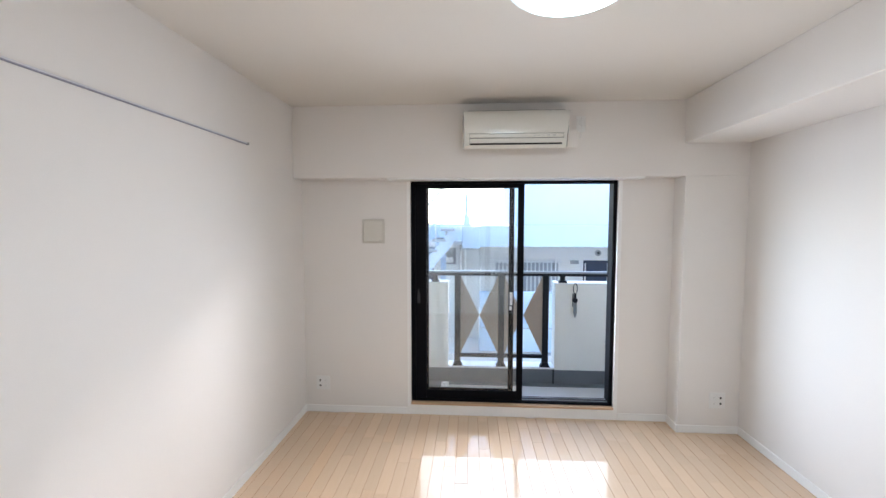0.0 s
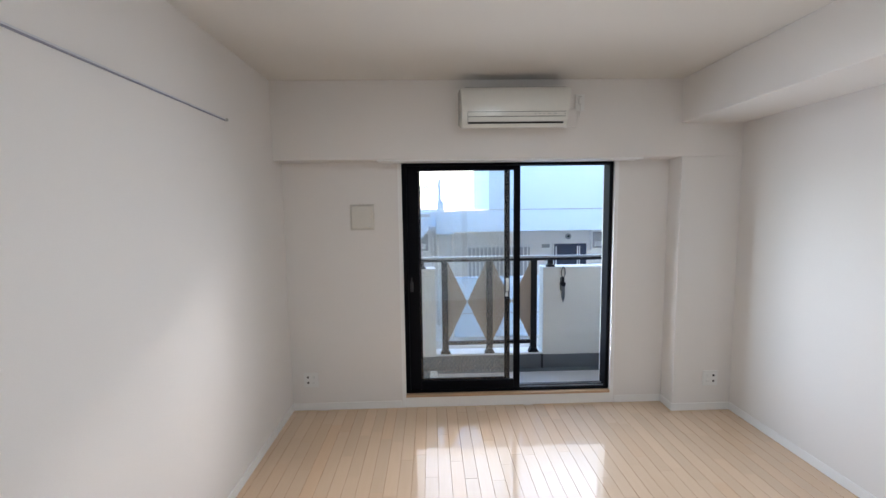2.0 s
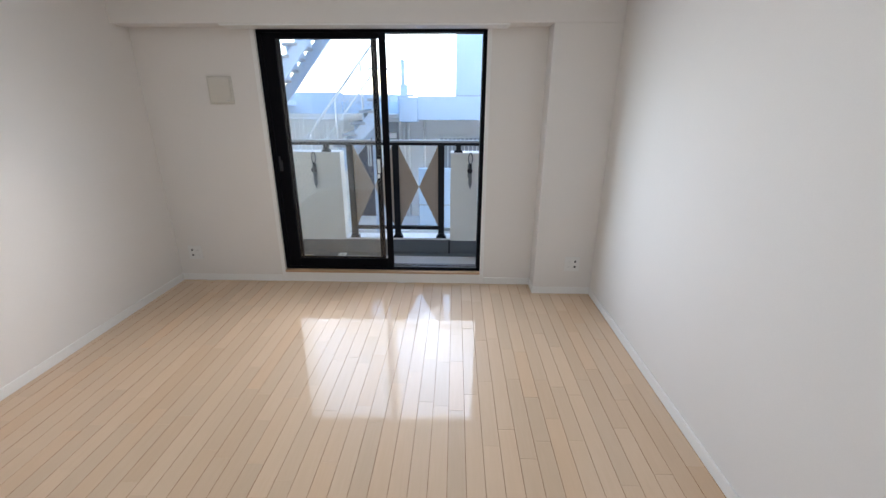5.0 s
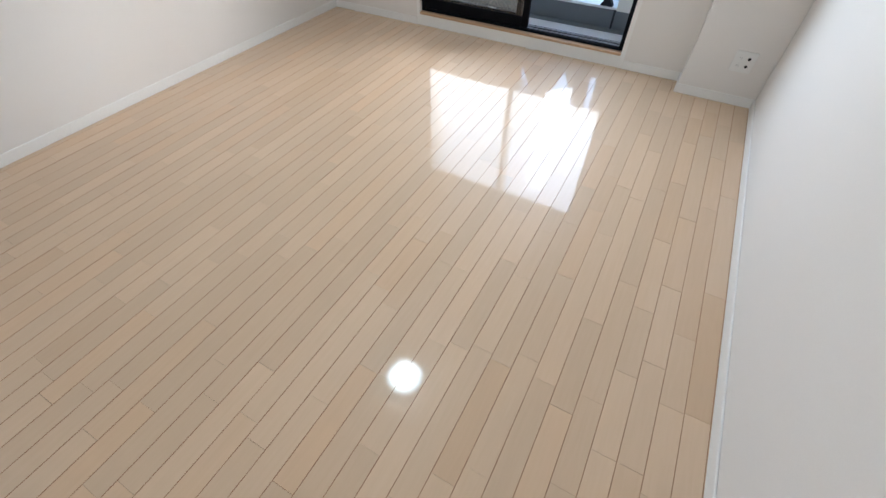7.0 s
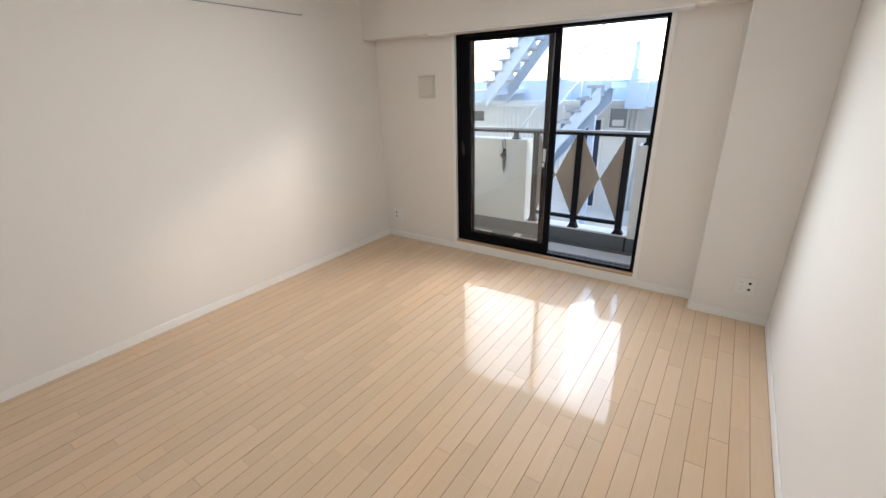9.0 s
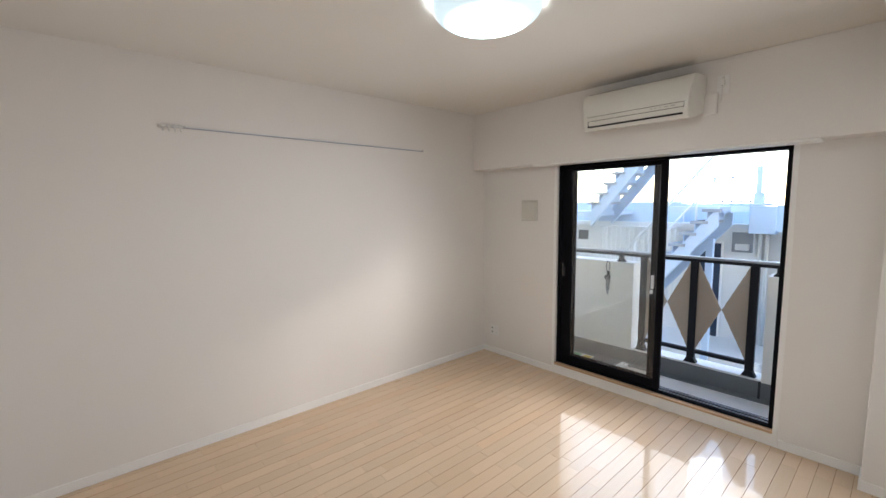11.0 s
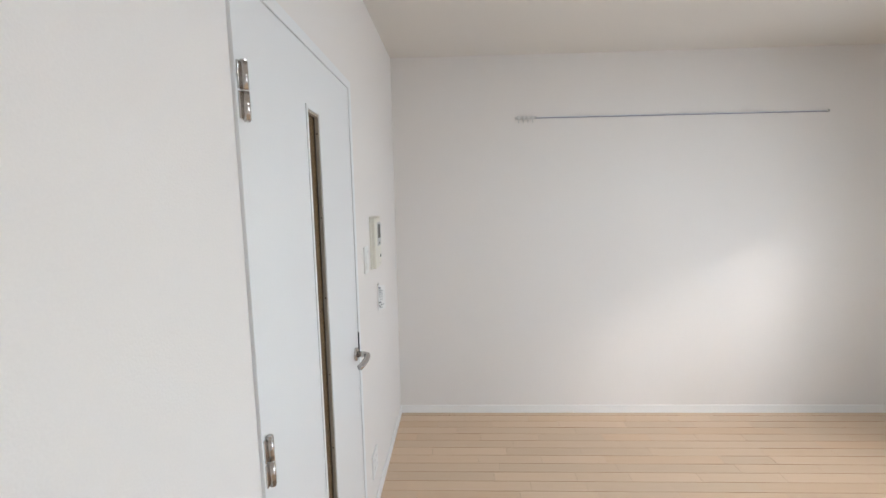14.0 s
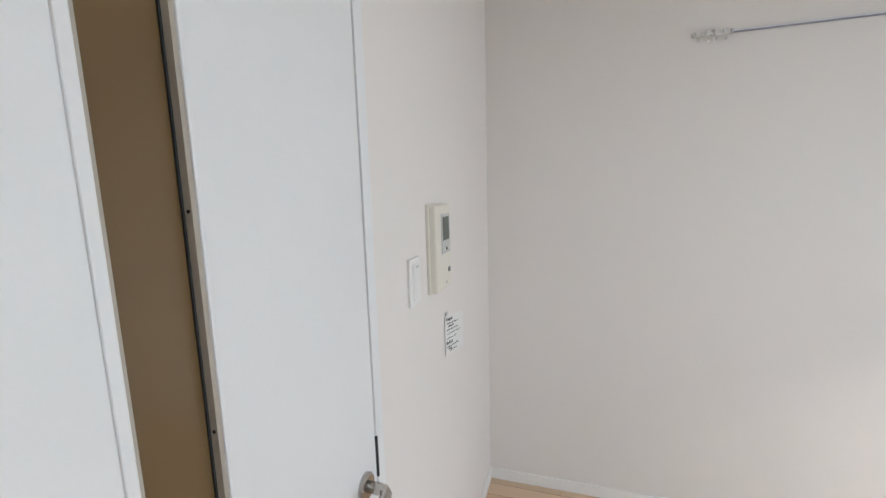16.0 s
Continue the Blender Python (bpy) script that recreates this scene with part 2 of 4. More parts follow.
def prism(points, axis, a, b, bevel=0.0):
    """A closed outline pushed along an axis from a to b. Points are in the other two axes, in order."""
    bm = bmesh.new()

    def at(p, c):
        return {"x": (c, p[0], p[1]), "y": (p[0], c, p[1]), "z": (p[0], p[1], c)}[axis]
    lo = [bm.verts.new(at(p, a)) for p in points]
    hi = [bm.verts.new(at(p, b)) for p in points]
    bm.faces.new(lo)
    bm.faces.new(hi[::-1])
    for i in range(len(points)):
        j = (i + 1) % len(points)
        bm.faces.new((lo[i], hi[i], hi[j], lo[j]))
    if bevel:
        bmesh.ops.bevel(bm, geom=bm.edges[:], offset=bevel, segments=2, affect="EDGES", profile=0.5)
    return bm


def tube(points, radius, sides=10, bm=None, flat=1.0):
    """A round bar along a line of points."""
    bm = bm or bmesh.new()
    pts = [Vector(p) for p in points]
    rings = []
    for i, p in enumerate(pts):
        d = (pts[min(i + 1, len(pts) - 1)] - pts[max(i - 1, 0)]).normalized()
        up = Vector((0, 0, 1)) if abs(d.z) < 0.9 else Vector((1, 0, 0))
        u = d.cross(up).normalized()
        w = d.cross(u)
        rings.append([bm.verts.new(p + radius * (math.cos(k * math.tau / sides) * u + flat * math.sin(k * math.tau / sides) * w)) for k in range(sides)])
    for a, b in zip(rings, rings[1:]):
        for k in range(sides):
            bm.faces.new((a[k], a[(k + 1) % sides], b[(k + 1) % sides], b[k]))
    bm.faces.new(rings[0])
    bm.faces.new(rings[-1][::-1])
    return bm


def disc(centre, radius, depth, axis="y", sides=24, rim=0.0):
    """A short round block about an axis, from centre to centre + depth, its far rim rounded."""
    c = Vector(centre)
    bm = bmesh.new()
    steps = [(0, radius), (depth - rim, radius), (depth - rim * 0.3, radius - rim * 0.3), (depth, radius - rim)] if rim else [(0, radius), (depth, radius)]
    rings = []
    for d, r in steps:
        ring = []
        for k in range(sides):
            a, b = r * math.cos(k * math.tau / sides), r * math.sin(k * math.tau / sides)
            o = {"y": Vector((a, d, b)), "z": Vector((a, b, d)), "x": Vector((d, a, b))}[axis]
            ring.append(bm.verts.new(c + o))
        rings.append(ring)
    for a, b in zip(rings, rings[1:]):
        for k in range(sides):
            bm.faces.new((a[k], a[(k + 1) % sides], b[(k + 1) % sides], b[k]))
    bm.faces.new(rings[0])
    bm.faces.new(rings[-1][::-1])
    return bm


# ---------- the room ----------
X0, X1, Y0, Y1, H = -1.33, 2.11, -0.33, 3.40, 2.51
BEAM_Y, BEAM_Z = 3.232, 1.955            # beam over the window
COL_X, EAST_BEAM_X, EAST_BEAM_Z = 1.655, 1.64, 2.195
WX0, WX1, WZ0, WZ1 = -0.425, 1.232, 0.105, 1.955   # window frame, outer
DX0, DX1, DZ = -0.043, 0.777, 1.987        # door leaf
OUT = 3.62                               # outer face of the window wall

floor = piece("floor", block(X0 - 0.12, X1 + 0.12, Y0 - 0.12, OUT - 0.22, -0.2, -0.012), GROOVE, "pale maple plank floor, lacquered and glossy")
piece("wall_west", block(X0 - 0.12, X0, Y0 - 0.12, OUT, -0.2, H + 0.1), PAPER, "white wallpapered wall")
piece("wall_east", block(X1, X1 + 0.12, Y0 - 0.12, OUT, -0.2, H + 0.1), PAPER, "white wallpapered wall")
piece("wall_south", blocks((X0, DX0 - 0.03, Y0 - 0.12, Y0, -0.2, H + 0.1), (DX1 + 0.017, X1, Y0 - 0.12, Y0 + 0.019, -0.2, H + 0.1),
                           (DX0 - 0.03, DX1 + 0.017, Y0 - 0.12, Y0, DZ + 0.033, H + 0.1)), PAPER, "white wallpapered wall with a door opening")
piece("wall_north", blocks((X0, WX0 - 0.03, Y1, OUT, -0.2, H + 0.1), (WX1 + 0.03, X1, Y1, OUT, -0.2, H + 0.1),
                           (WX0 - 0.03, WX1 + 0.03, Y1, OUT, WZ1 + 0.004, H + 0.1), (WX0 - 0.03, WX1 + 0.03, Y1 + 0.012, OUT, -0.2, WZ0 - 0.035)),
      PAPER, "white wallpapered window wall")
piece("ceiling", block(X0, X1, Y0, Y1, H, H + 0.1), CEIL, "white papered ceiling")
piece("beam_north", block(X0, X1, BEAM_Y, Y1, BEAM_Z, H, bevel=0.004), PAPER, "white papered beam above the window")
piece("column", block(COL_X, X1, BEAM_Y, Y1, 0.0, BEAM_Z, bevel=0.004), PAPER, "white papered corner column")
piece("beam_east", block(EAST_BEAM_X, X1, Y0, BEAM_Y, EAST_BEAM_Z, H, bevel=0.004), PAPER, "white papered beam along the ceiling")


def skirting(name, x0, x1, y0, y1):
    piece(name, block(x0, x1, y0, y1, 0.0, 0.06, bevel=0.003), TRIM, "low white baseboard")


skirting("baseboard_west", X0, X0 + 0.009, Y0 + 0.009, Y1 - 0.009)
skirting("baseboard_east", X1 - 0.009, X1, Y0 + 0.029, BEAM_Y - 0.009)
skirting("baseboard_north", X0, WX0 - 0.033, Y1 - 0.009, Y1)
skirting("baseboard_north_east", WX1 + 0.033, COL_X - 0.009, Y1 - 0.009, Y1)
skirting("baseboard_column_side", COL_X - 0.009, COL_X, BEAM_Y - 0.009, Y1)
skirting("baseboard_column", COL_X, X1, BEAM_Y - 0.009, BEAM_Y)
skirting("baseboard_south", X0, DX0 - 0.033, Y0, Y0 + 0.009)
skirting("baseboard_south_east", DX1 + 0.017, X1, Y0 + 0.019, Y0 + 0.028)

# passage behind the door, closed off
piece("passage", blocks((-0.9, 1.6, -1.75, -1.65, -0.2, 2.6), (-1.0, -0.9, -1.75, -0.46, -0.2, 2.6), (1.6, 1.7, -1.75, -0.46, -0.2, 2.6),
                        (-1.0, 1.7, -1.75, -0.46, 2.6, 2.7), (-1.0, 1.7, -1.75, -0.46, -0.2, -0.01)), PAPER, "plain passage behind the door")


# ---------- balcony window ----------
def window():
    w = thing("window_1", "black aluminium sliding balcony window, slid open", "window", kind="structure")
    y0, y1 = 3.425, 3.535
    part("window_frame", blocks((WX0, WX0 + 0.035, y0, y1, WZ0, WZ1), (WX1 - 0.03, WX1, y0, y1, WZ0, WZ1),
                                (WX0 + 0.035, WX1 - 0.03, y0, y1, WZ1 - 0.028, WZ1), (WX0 + 0.035, WX1 - 0.03, y0, y1, WZ0, WZ0 + 0.018), bevel=0.002), BLACK, w)
    part("track", blocks(*[(WX0 + 0.035, WX1 - 0.03, y, y + 0.006, WZ0 + 0.018, WZ0 + 0.026) for y in (3.452, 3.496)]), ALU, w, "aluminium sliding track")
    part("casing", blocks((WX0 - 0.03, WX0, Y1 - 0.003, OUT, -0.0, WZ1 + 0.003), (WX1, WX1 + 0.03, Y1 - 0.003, OUT, 0.0, WZ1 + 0.003),
                          (WX0, WX1, Y1 - 0.003, y1, WZ1, WZ1 + 0.003)), TRIM, w, "thin white lining")
    part("kick_board", block(WX0, WX1, Y1 - 0.002, Y1 + 0.012, 0.0, WZ0 - 0.020, bevel=0.001), TRIM, w, "white board under the sill")
    part("window_sill", block(WX0, WX1, Y1 - 0.010, y1, WZ0 - 0.020, WZ0 - 0.001, bevel=0.003), SILL, w, "reddish wooden sill")

    def sash(x0, x1, y, stile, name, lead):
        t = 0.028
        za, zb = WZ0 + 0.022, WZ1 - 0.03
        s = part(name, blocks((x0, x0 + lead, y, y + t, za, zb), (x1 - stile, x1, y, y + t, za, zb),
                              (x0 + lead, x1 - stile, y, y + t, za, za + 0.07), (x0 + lead, x1 - stile, y, y + t, zb - 0.035, zb), bevel=0.003), BLACK, w)
        g = part("pane", block(x0 + lead, x1 - stile, y + 0.011, y + 0.016, za + 0.07, zb - 0.035), GLASS, s, "clear wired glass")
        g.visible_shadow = False
        return s, (x0 + lead, x1 - stile, y + 0.0185, za + 0.07, zb - 0.035)
    s1, r1 = sash(WX0 + 0.036, 0.502, 3.438, 0.050, "sash", 0.090)
    s2, r2 = sash(WX0 + 0.098, 0.428, 3.484, 0.042, "sash", 0.042)
    # wire net cast into the outer pane: crossed thin wires cut to the pane's outline
    x0, x1, y, z0, z1 = r2
    bm = bmesh.new()
    pitch, slope, r = 0.026, 1.35, 0.0009
    for sgn in (1, -1):
        c = -3.0
        while c < 5.0:
            ends = []
            for x in (x0, x1):
                z = c + sgn * slope * x
                if z0 <= z <= z1:
                    ends.append((x, z))
            for z in (z0, z1):
                x = (z - c) / (sgn * slope)
                if x0 < x < x1:
                    ends.append((x, z))
            if len(ends) >= 2:
                a, b = ends[0], ends[1]
                tube([(a[0], y + 0.001 * sgn, a[1]), (b[0], y + 0.001 * sgn, b[1])], r, 4, bm)
            c += pitch * math.sqrt(1 + slope * slope)
    part("wire_net", bm, WIRE, s2, "crossed wire net in the glass")
    part("crescent_lock", blocks((WX0 + 0.05, WX0 + 0.075, 3.424, 3.438, 0.94, 1.02), (WX0 + 0.055, WX0 + 0.068, 3.412, 3.426, 0.97, 1.055), bevel=0.003), RUBBER, s1, "black crescent lock")
    part("pull", blocks((0.395, 0.418, 3.474, 3.484, 0.92, 1.03), (0.392, 0.412, 3.470, 3.484, 0.88, 0.912), bevel=0.003), PLASTIC, s2, "pale latch")
    part("top_guide", block(0.40, 0.46, 3.470, 3.484, 1.905, 1.922, bevel=0.002), PLASTIC, s2)
    part("weather_strip", block(WX0 + 0.0355, WX0 + 0.0395, 3.47, 3.476, WZ0 + 0.03, WZ1 - 0.03), ALU, w)


window()
piece("trim_curtain_board", block(-0.587, 1.369, BEAM_Y + 0.004, Y1 - 0.004, BEAM_Z - 0.012, BEAM_Z - 0.0005, bevel=0.002), TRIM, "white curtain rail board under the beam")


# ---------- door ----------
def door():
    d = thing("door_1", "closed white flush door with a narrow bronze glass slit", "door", kind="structure")
    y = Y0 + 0.024
    g = 0.0016
    part("casing", blocks((DX0 - 0.033, DX0 - g, y - 0.12, y + 0.004, 0, DZ + 0.033), (DX1 + g, DX1 + 0.017, y - 0.12, y + 0.003, 0, DZ + 0.033),
                          (DX0 - g, DX1 + g, y - 0.12, y + 0.004, DZ + g, DZ + 0.033), bevel=0.0015), DOORWHITE, d)
    part("door_stop", blocks((DX0 - g, DX0 + 0.012, y - 0.10, y - 0.044, 0, DZ + g), (DX1 - 0.012, DX1 + g, y - 0.10, y - 0.044, 0, DZ + g),
                             (DX0 + 0.012, DX1 - 0.012, y - 0.10, y - 0.044, DZ - 0.012, DZ + g)), DARK, d)
    sx0, sx1, sz0, sz1 = 0.314, 0.412, 0.30, 1.82
    leaf = part("leaf", blocks((DX0, sx0, y - 0.04, y, 0.008, DZ), (sx1, DX1, y - 0.04, y, 0.008, DZ),
                               (sx0, sx1, y - 0.04, y, 0.008, sz0), (sx0, sx1, y - 0.04, y, sz1, DZ)), DOORWHITE, d)
    part("pane", block(sx0 + 0.002, sx1 - 0.002, y - 0.019, y - 0.014, sz0 + 0.002, sz1 - 0.002), BRONZE, leaf, "frosted bronze glass slit")
    part("glazing_bead", blocks((sx0, sx0 + 0.006, y - 0.013, y - 0.001, sz0, sz1), (sx1 - 0.006, sx1, y - 0.013, y - 0.001, sz0, sz1),
                                (sx0 + 0.006, sx1 - 0.006, y - 0.013, y - 0.001, sz1 - 0.006, sz1), (sx0 + 0.006, sx1 - 0.006, y - 0.013, y - 0.001, sz0, sz0 + 0.006)), BEAD, leaf, "tan glazing bead")
    part("gasket", blocks((sx0 + 0.006, sx0 + 0.0085, y - 0.0135, y - 0.011, sz0 + 0.006, sz1 - 0.006), (sx1 - 0.0085, sx1 - 0.006, y - 0.0135, y - 0.011, sz0 + 0.006, sz1 - 0.006)), RUBBER, leaf, "dark glazing gasket")
    part("moulding", blocks((sx1, sx1 + 0.012, y - 0.001, y + 0.004, sz0 - 0.012, sz1 + 0.012), (sx0 - 0.006, sx0, y - 0.001, y + 0.002, sz0 - 0.012, sz1 + 0.012),
                            (sx0, sx1, y - 0.001, y + 0.004, sz1, sz1 + 0.012), (sx0, sx1, y - 0.001, y + 0.004, sz0 - 0.012, sz0), bevel=0.0015), DOORWHITE, leaf)
    z = 1.765
    while z > 0.3:
        part("screw", disc((sx0 + 0.006, y - 0.0055, z), 0.0022, 0.0010, "x", 10), DARK, leaf)
        z -= 0.25
    for z0 in (0.968, 1.722):
        hx = DX1 - 0.005
        h = part("hinge", tube([(hx, y + 0.009, z0), (hx, y + 0.009, z0 + 0.053)], 0.0078, 14), STEEL, d, "satin steel hinge", True)
        part("knuckle", tube([(hx, y + 0.009, z0 + 0.0555), (hx, y + 0.009, z0 + 0.108)], 0.0078, 14), STEEL, h, smooth=True)
        part("pin", tube([(hx, y + 0.009, z0 + 0.052), (hx, y + 0.009, z0 + 0.0565)], 0.0060, 12), PLASTIC, h, "pale washer", True)
        for e in (z0 - 0.003, z0 + 0.108):
            part("tip", disc((hx, y + 0.009, e), 0.0062, 0.003, "z", 14), STEEL, h)
        for e in (z0 + 0.001, z0 + 0.056):
            part("hinge_leaf", block(hx - 0.002, hx + 0.0165, y - 0.0005, y + 0.0065, e, e + 0.051, bevel=0.001), STEEL, h)
    lx, lz = 0.008, 0.962
    lever = part("lever_handle", disc((lx, y, lz), 0.026, 0.010, "y", 28, 0.004), STEEL, d, "satin steel lever handle")
    bend = [(lx, y + 0.008, lz), (lx, y + 0.034, lz), (lx + 0.002, y + 0.043, lz), (lx + 0.009, y + 0.050, lz), (lx + 0.022, y + 0.053, lz - 0.001), (lx + 0.042, y + 0.053, lz - 0.004),
            (lx + 0.062, y + 0.050, lz - 0.008), (lx + 0.080, y + 0.044, lz - 0.013), (lx + 0.092, y + 0.037, lz - 0.017)]
    part("grip", tube(bend, 0.0112, 14), STEEL, lever, smooth=True)
    part("strike_plate", block(DX0 - 0.0045, DX0 - 0.0005, y - 0.03, y + 0.0045, 0.945, 1.035), RUBBER, d, "dark latch strike")


door()


# ---------- air conditioner ----------
def air_conditioner():
    a = thing("air_conditioner", "aged white wall air conditioner above the window", "air conditioner")
    x0, x1, zb, zt, y = 0.014, 0.768, 2.140, 2.417, BEAM_Y
    curve = [(0.152, 0.004), (0.168, 0.022), (0.1775, 0.055), (0.1825, 0.092), (0.185, 0.135), (0.1845, 0.165), (0.181, 0.195), (0.175, 0.221), (0.167, 0.243), (0.157, 0.261), (0.145, 0.274)]

    def cheeks(bm):
        """Ends drawn in towards the front and the bottom."""
        for v in bm.verts:
            front = min(max((y - v.co.y) / 0.185, 0.0), 1.0)
            low = min(max((zt - v.co.z) / (zt - zb), 0.0), 1.0)
            if v.co.x > (x0 + x1) / 2:
                v.co.x += 0.022 - front * (0.022 + 0.034 * low)
            else:
                v.co.x -= 0.010 - front * (0.010 + 0.008 * low)
        return bm

    def rounded(ob):
        ob.data.set_sharp_from_angle(angle=radians(30))
        return ob
    outline = [(y, zb + 0.05), (y - 0.10, zb + 0.012)] + [(y - a, zb + b) for a, b in curve] + [(y - 0.13, zt), (y, zt)]
    rounded(part("body", cheeks(prism(outline, "x", x0, x1, bevel=0.003)), AC_WHITE, a, smooth=True))
    skin = [(0.1835, 0.108)] + curve[4:]
    cover = [(y - p - 0.003, zb + q) for p, q in skin] + [(y - p + 0.004, zb + q - 0.002) for p, q in reversed(skin)]
    rounded(part("front_panel", cheeks(prism(cover, "x", x0 + 0.003, x1 - 0.003)), AC_WHITE, a, smooth=True))
    part("display_strip", prism([(y - 0.170, zb + 0.075), (y - 0.1842, zb + 0.077), (y - 0.1862, zb + 0.103), (y - 0.172, zb + 0.103)], "x", x0 + 0.045, x1 - 0.048), AC_WHITE, a)
    part("louvre", prism([(y - 0.160, zb + 0.040), (y - 0.1765, zb + 0.042), (y - 0.1838, zb + 0.071), (y - 0.170, zb + 0.072)], "x", x0 + 0.047, x1 - 0.052), AC_WHITE, a, "closed air flap")
    part("air_slot", prism([(y - 0.150, zb + 0.028), (y - 0.1735, zb + 0.028), (y - 0.1772, zb + 0.039), (y - 0.160, zb + 0.039)], "x", x0 + 0.046, x1 - 0.056), DARK, a, "dark outlet slot")
    part("seam", blocks((x0 + 0.043, x1 - 0.046, y - 0.1852, y - 0.17, zb + 0.1035, zb + 0.1055), (x0 + 0.043, x0 + 0.0448, y - 0.183, y - 0.165, zb + 0.03, zb + 0.105),
                        (x1 - 0.0478, x1 - 0.046, y - 0.1848, y - 0.165, zb + 0.072, zb + 0.105), (x0 + 0.043, x1 - 0.048, y - 0.1842, y - 0.17, zb + 0.0725, zb + 0.0742)), DARK, a)
    for i, w in enumerate((0.010, 0.010, 0.008, 0.022, 0.022)):
        x = x0 + 0.50 + (0, 0.028, 0.058, 0.09, 0.13)[i]
        part("mark", block(x, x + w, y - 0.1866, y - 0.185, zb + 0.086, zb + 0.094), GREYPLASTIC, a)
    part("top_grille", block(x0 + 0.03, x1 - 0.03, y - 0.14, y - 0.02, zt - 0.002, zt + 0.001), DARK, a, "dark top air inlet")


air_conditioner()


def ac_socket():
    s = thing("power_socket", "white socket and pipe cover beside the air conditioner", "socket")
    y = BEAM_Y
    part("pipe_cover", block(0.775, 0.862, y - 0.018, y, 2.165, 2.30, bevel=0.006), PAPER, s)
    part("plate", block(0.850, 0.918, y - 0.007, y, 2.285, 2.402, bevel=0.002), PLASTIC, s)
    part("plug", block(0.872, 0.897, y - 0.028, y - 0.007, 2.335, 2.372, bevel=0.004), PLASTIC, s)
    part("cord", tube([(0.885, y - 0.024, 2.34), (0.886, y - 0.028, 2.31), (0.882, y - 0.022, 2.27), (0.872, y - 0.02, 2.235)], 0.0035, 8), PLASTIC, s, "white power cord", True)
    part("slot", blocks((0.880, 0.8815, y - 0.0078, y - 0.006, 2.381, 2.39), (0.888, 0.8895, y - 0.0078, y - 0.006, 2.381, 2.39)), DARK, s)


ac_socket()


# ---------- ceiling light ----------
def milky_dome(name, centre, core, reach):
    """Milky shade with the tubes' glow strong in the middle and bluish and weaker at the rim."""
    m = glowing(name, (1, 1, 1), 1.0)
    t = m.node_tree
    co = t.nodes.new("ShaderNodeTexCoord")
    off = t.nodes.new("ShaderNodeVectorMath")
    off.operation = "SUBTRACT"
    off.inputs[1].default_value = centre
    t.links.new(co.outputs["Object"], off.inputs[0])
    flat = t.nodes.new("ShaderNodeVectorMath")
    flat.operation = "MULTIPLY"
    flat.inputs[1].default_value = (1, 1, 0)
    t.links.new(off.outputs[0], flat.inputs[0])
    far = t.nodes.new("ShaderNodeVectorMath")
    far.operation = "LENGTH"
    t.links.new(flat.outputs[0], far.inputs[0])
    span = t.nodes.new("ShaderNodeMapRange")
    span.interpolation_type = "SMOOTHSTEP"
    span.inputs["From Min"].default_value, span.inputs["From Max"].default_value = core, reach
    span.inputs["To Min"].default_value, span.inputs["To Max"].default_value = 8.0, 0.09
    t.links.new(far.outputs["Value"], span.inputs["Value"])
    tint = t.nodes.new("ShaderNodeMapRange")
    tint.data_type = "FLOAT_VECTOR"
    tint.inputs["From Min"].default_value, tint.inputs["From Max"].default_value = (core,) * 3, (reach,) * 3
    tint.inputs[9].default_value, tint.inputs[10].default_value = (0.92, 0.97, 1.0), (0.52, 0.84, 1.0)
    spread = t.nodes.new("ShaderNodeCombineXYZ")
    for k in range(3):
        t.links.new(far.outputs["Value"], spread.inputs[k])
    t.links.new(spread.outputs[0], tint.inputs["Vector"])
    b = t.nodes["Principled BSDF"]
    t.links.new(span.outputs["Result"], b.inputs["Emission Strength"])
    t.links.new(tint.outputs["Vector"], b.inputs["Emission Color"])
    return m


LAMP = milky_dome("lamp_dome", (0.415, 1.53, 0.0), 0.06, 0.20)


def ceiling_light():
    c = thing("ceiling_light", "round white ceiling light, switched on", "ceiling light")
    cx, cy, R, h = 0.415, 1.53, 0.245, 0.12
    part("base", disc((cx, cy, H - 0.02), R * 0.93, 0.02, "z", 48), PLASTIC, c)
    bm = bmesh.new()
    rings, n = [], 56
    for k in range(13):
        a = k / 12 * math.pi / 2
        r, z = R * math.sin(a) ** 0.72, H - 0.018 - (h - 0.018) * math.cos(a) ** 0.8 if k < 12 else H - 0.018
        rings.append([bm.verts.new((cx + max(r, 0.001) * math.cos(i * math.tau / n), cy + max(r, 0.001) * math.sin(i * math.tau / n), z)) for i in range(n)])
    for a, b in zip(rings, rings[1:]):
        for i in range(n):
            bm.faces.new((a[i], a[(i + 1) % n], b[(i + 1) % n], b[i]))
    bm.faces.new(rings[0])
    part("shade", bm, LAMP, c, "glowing milky dome", True)


ceiling_light()


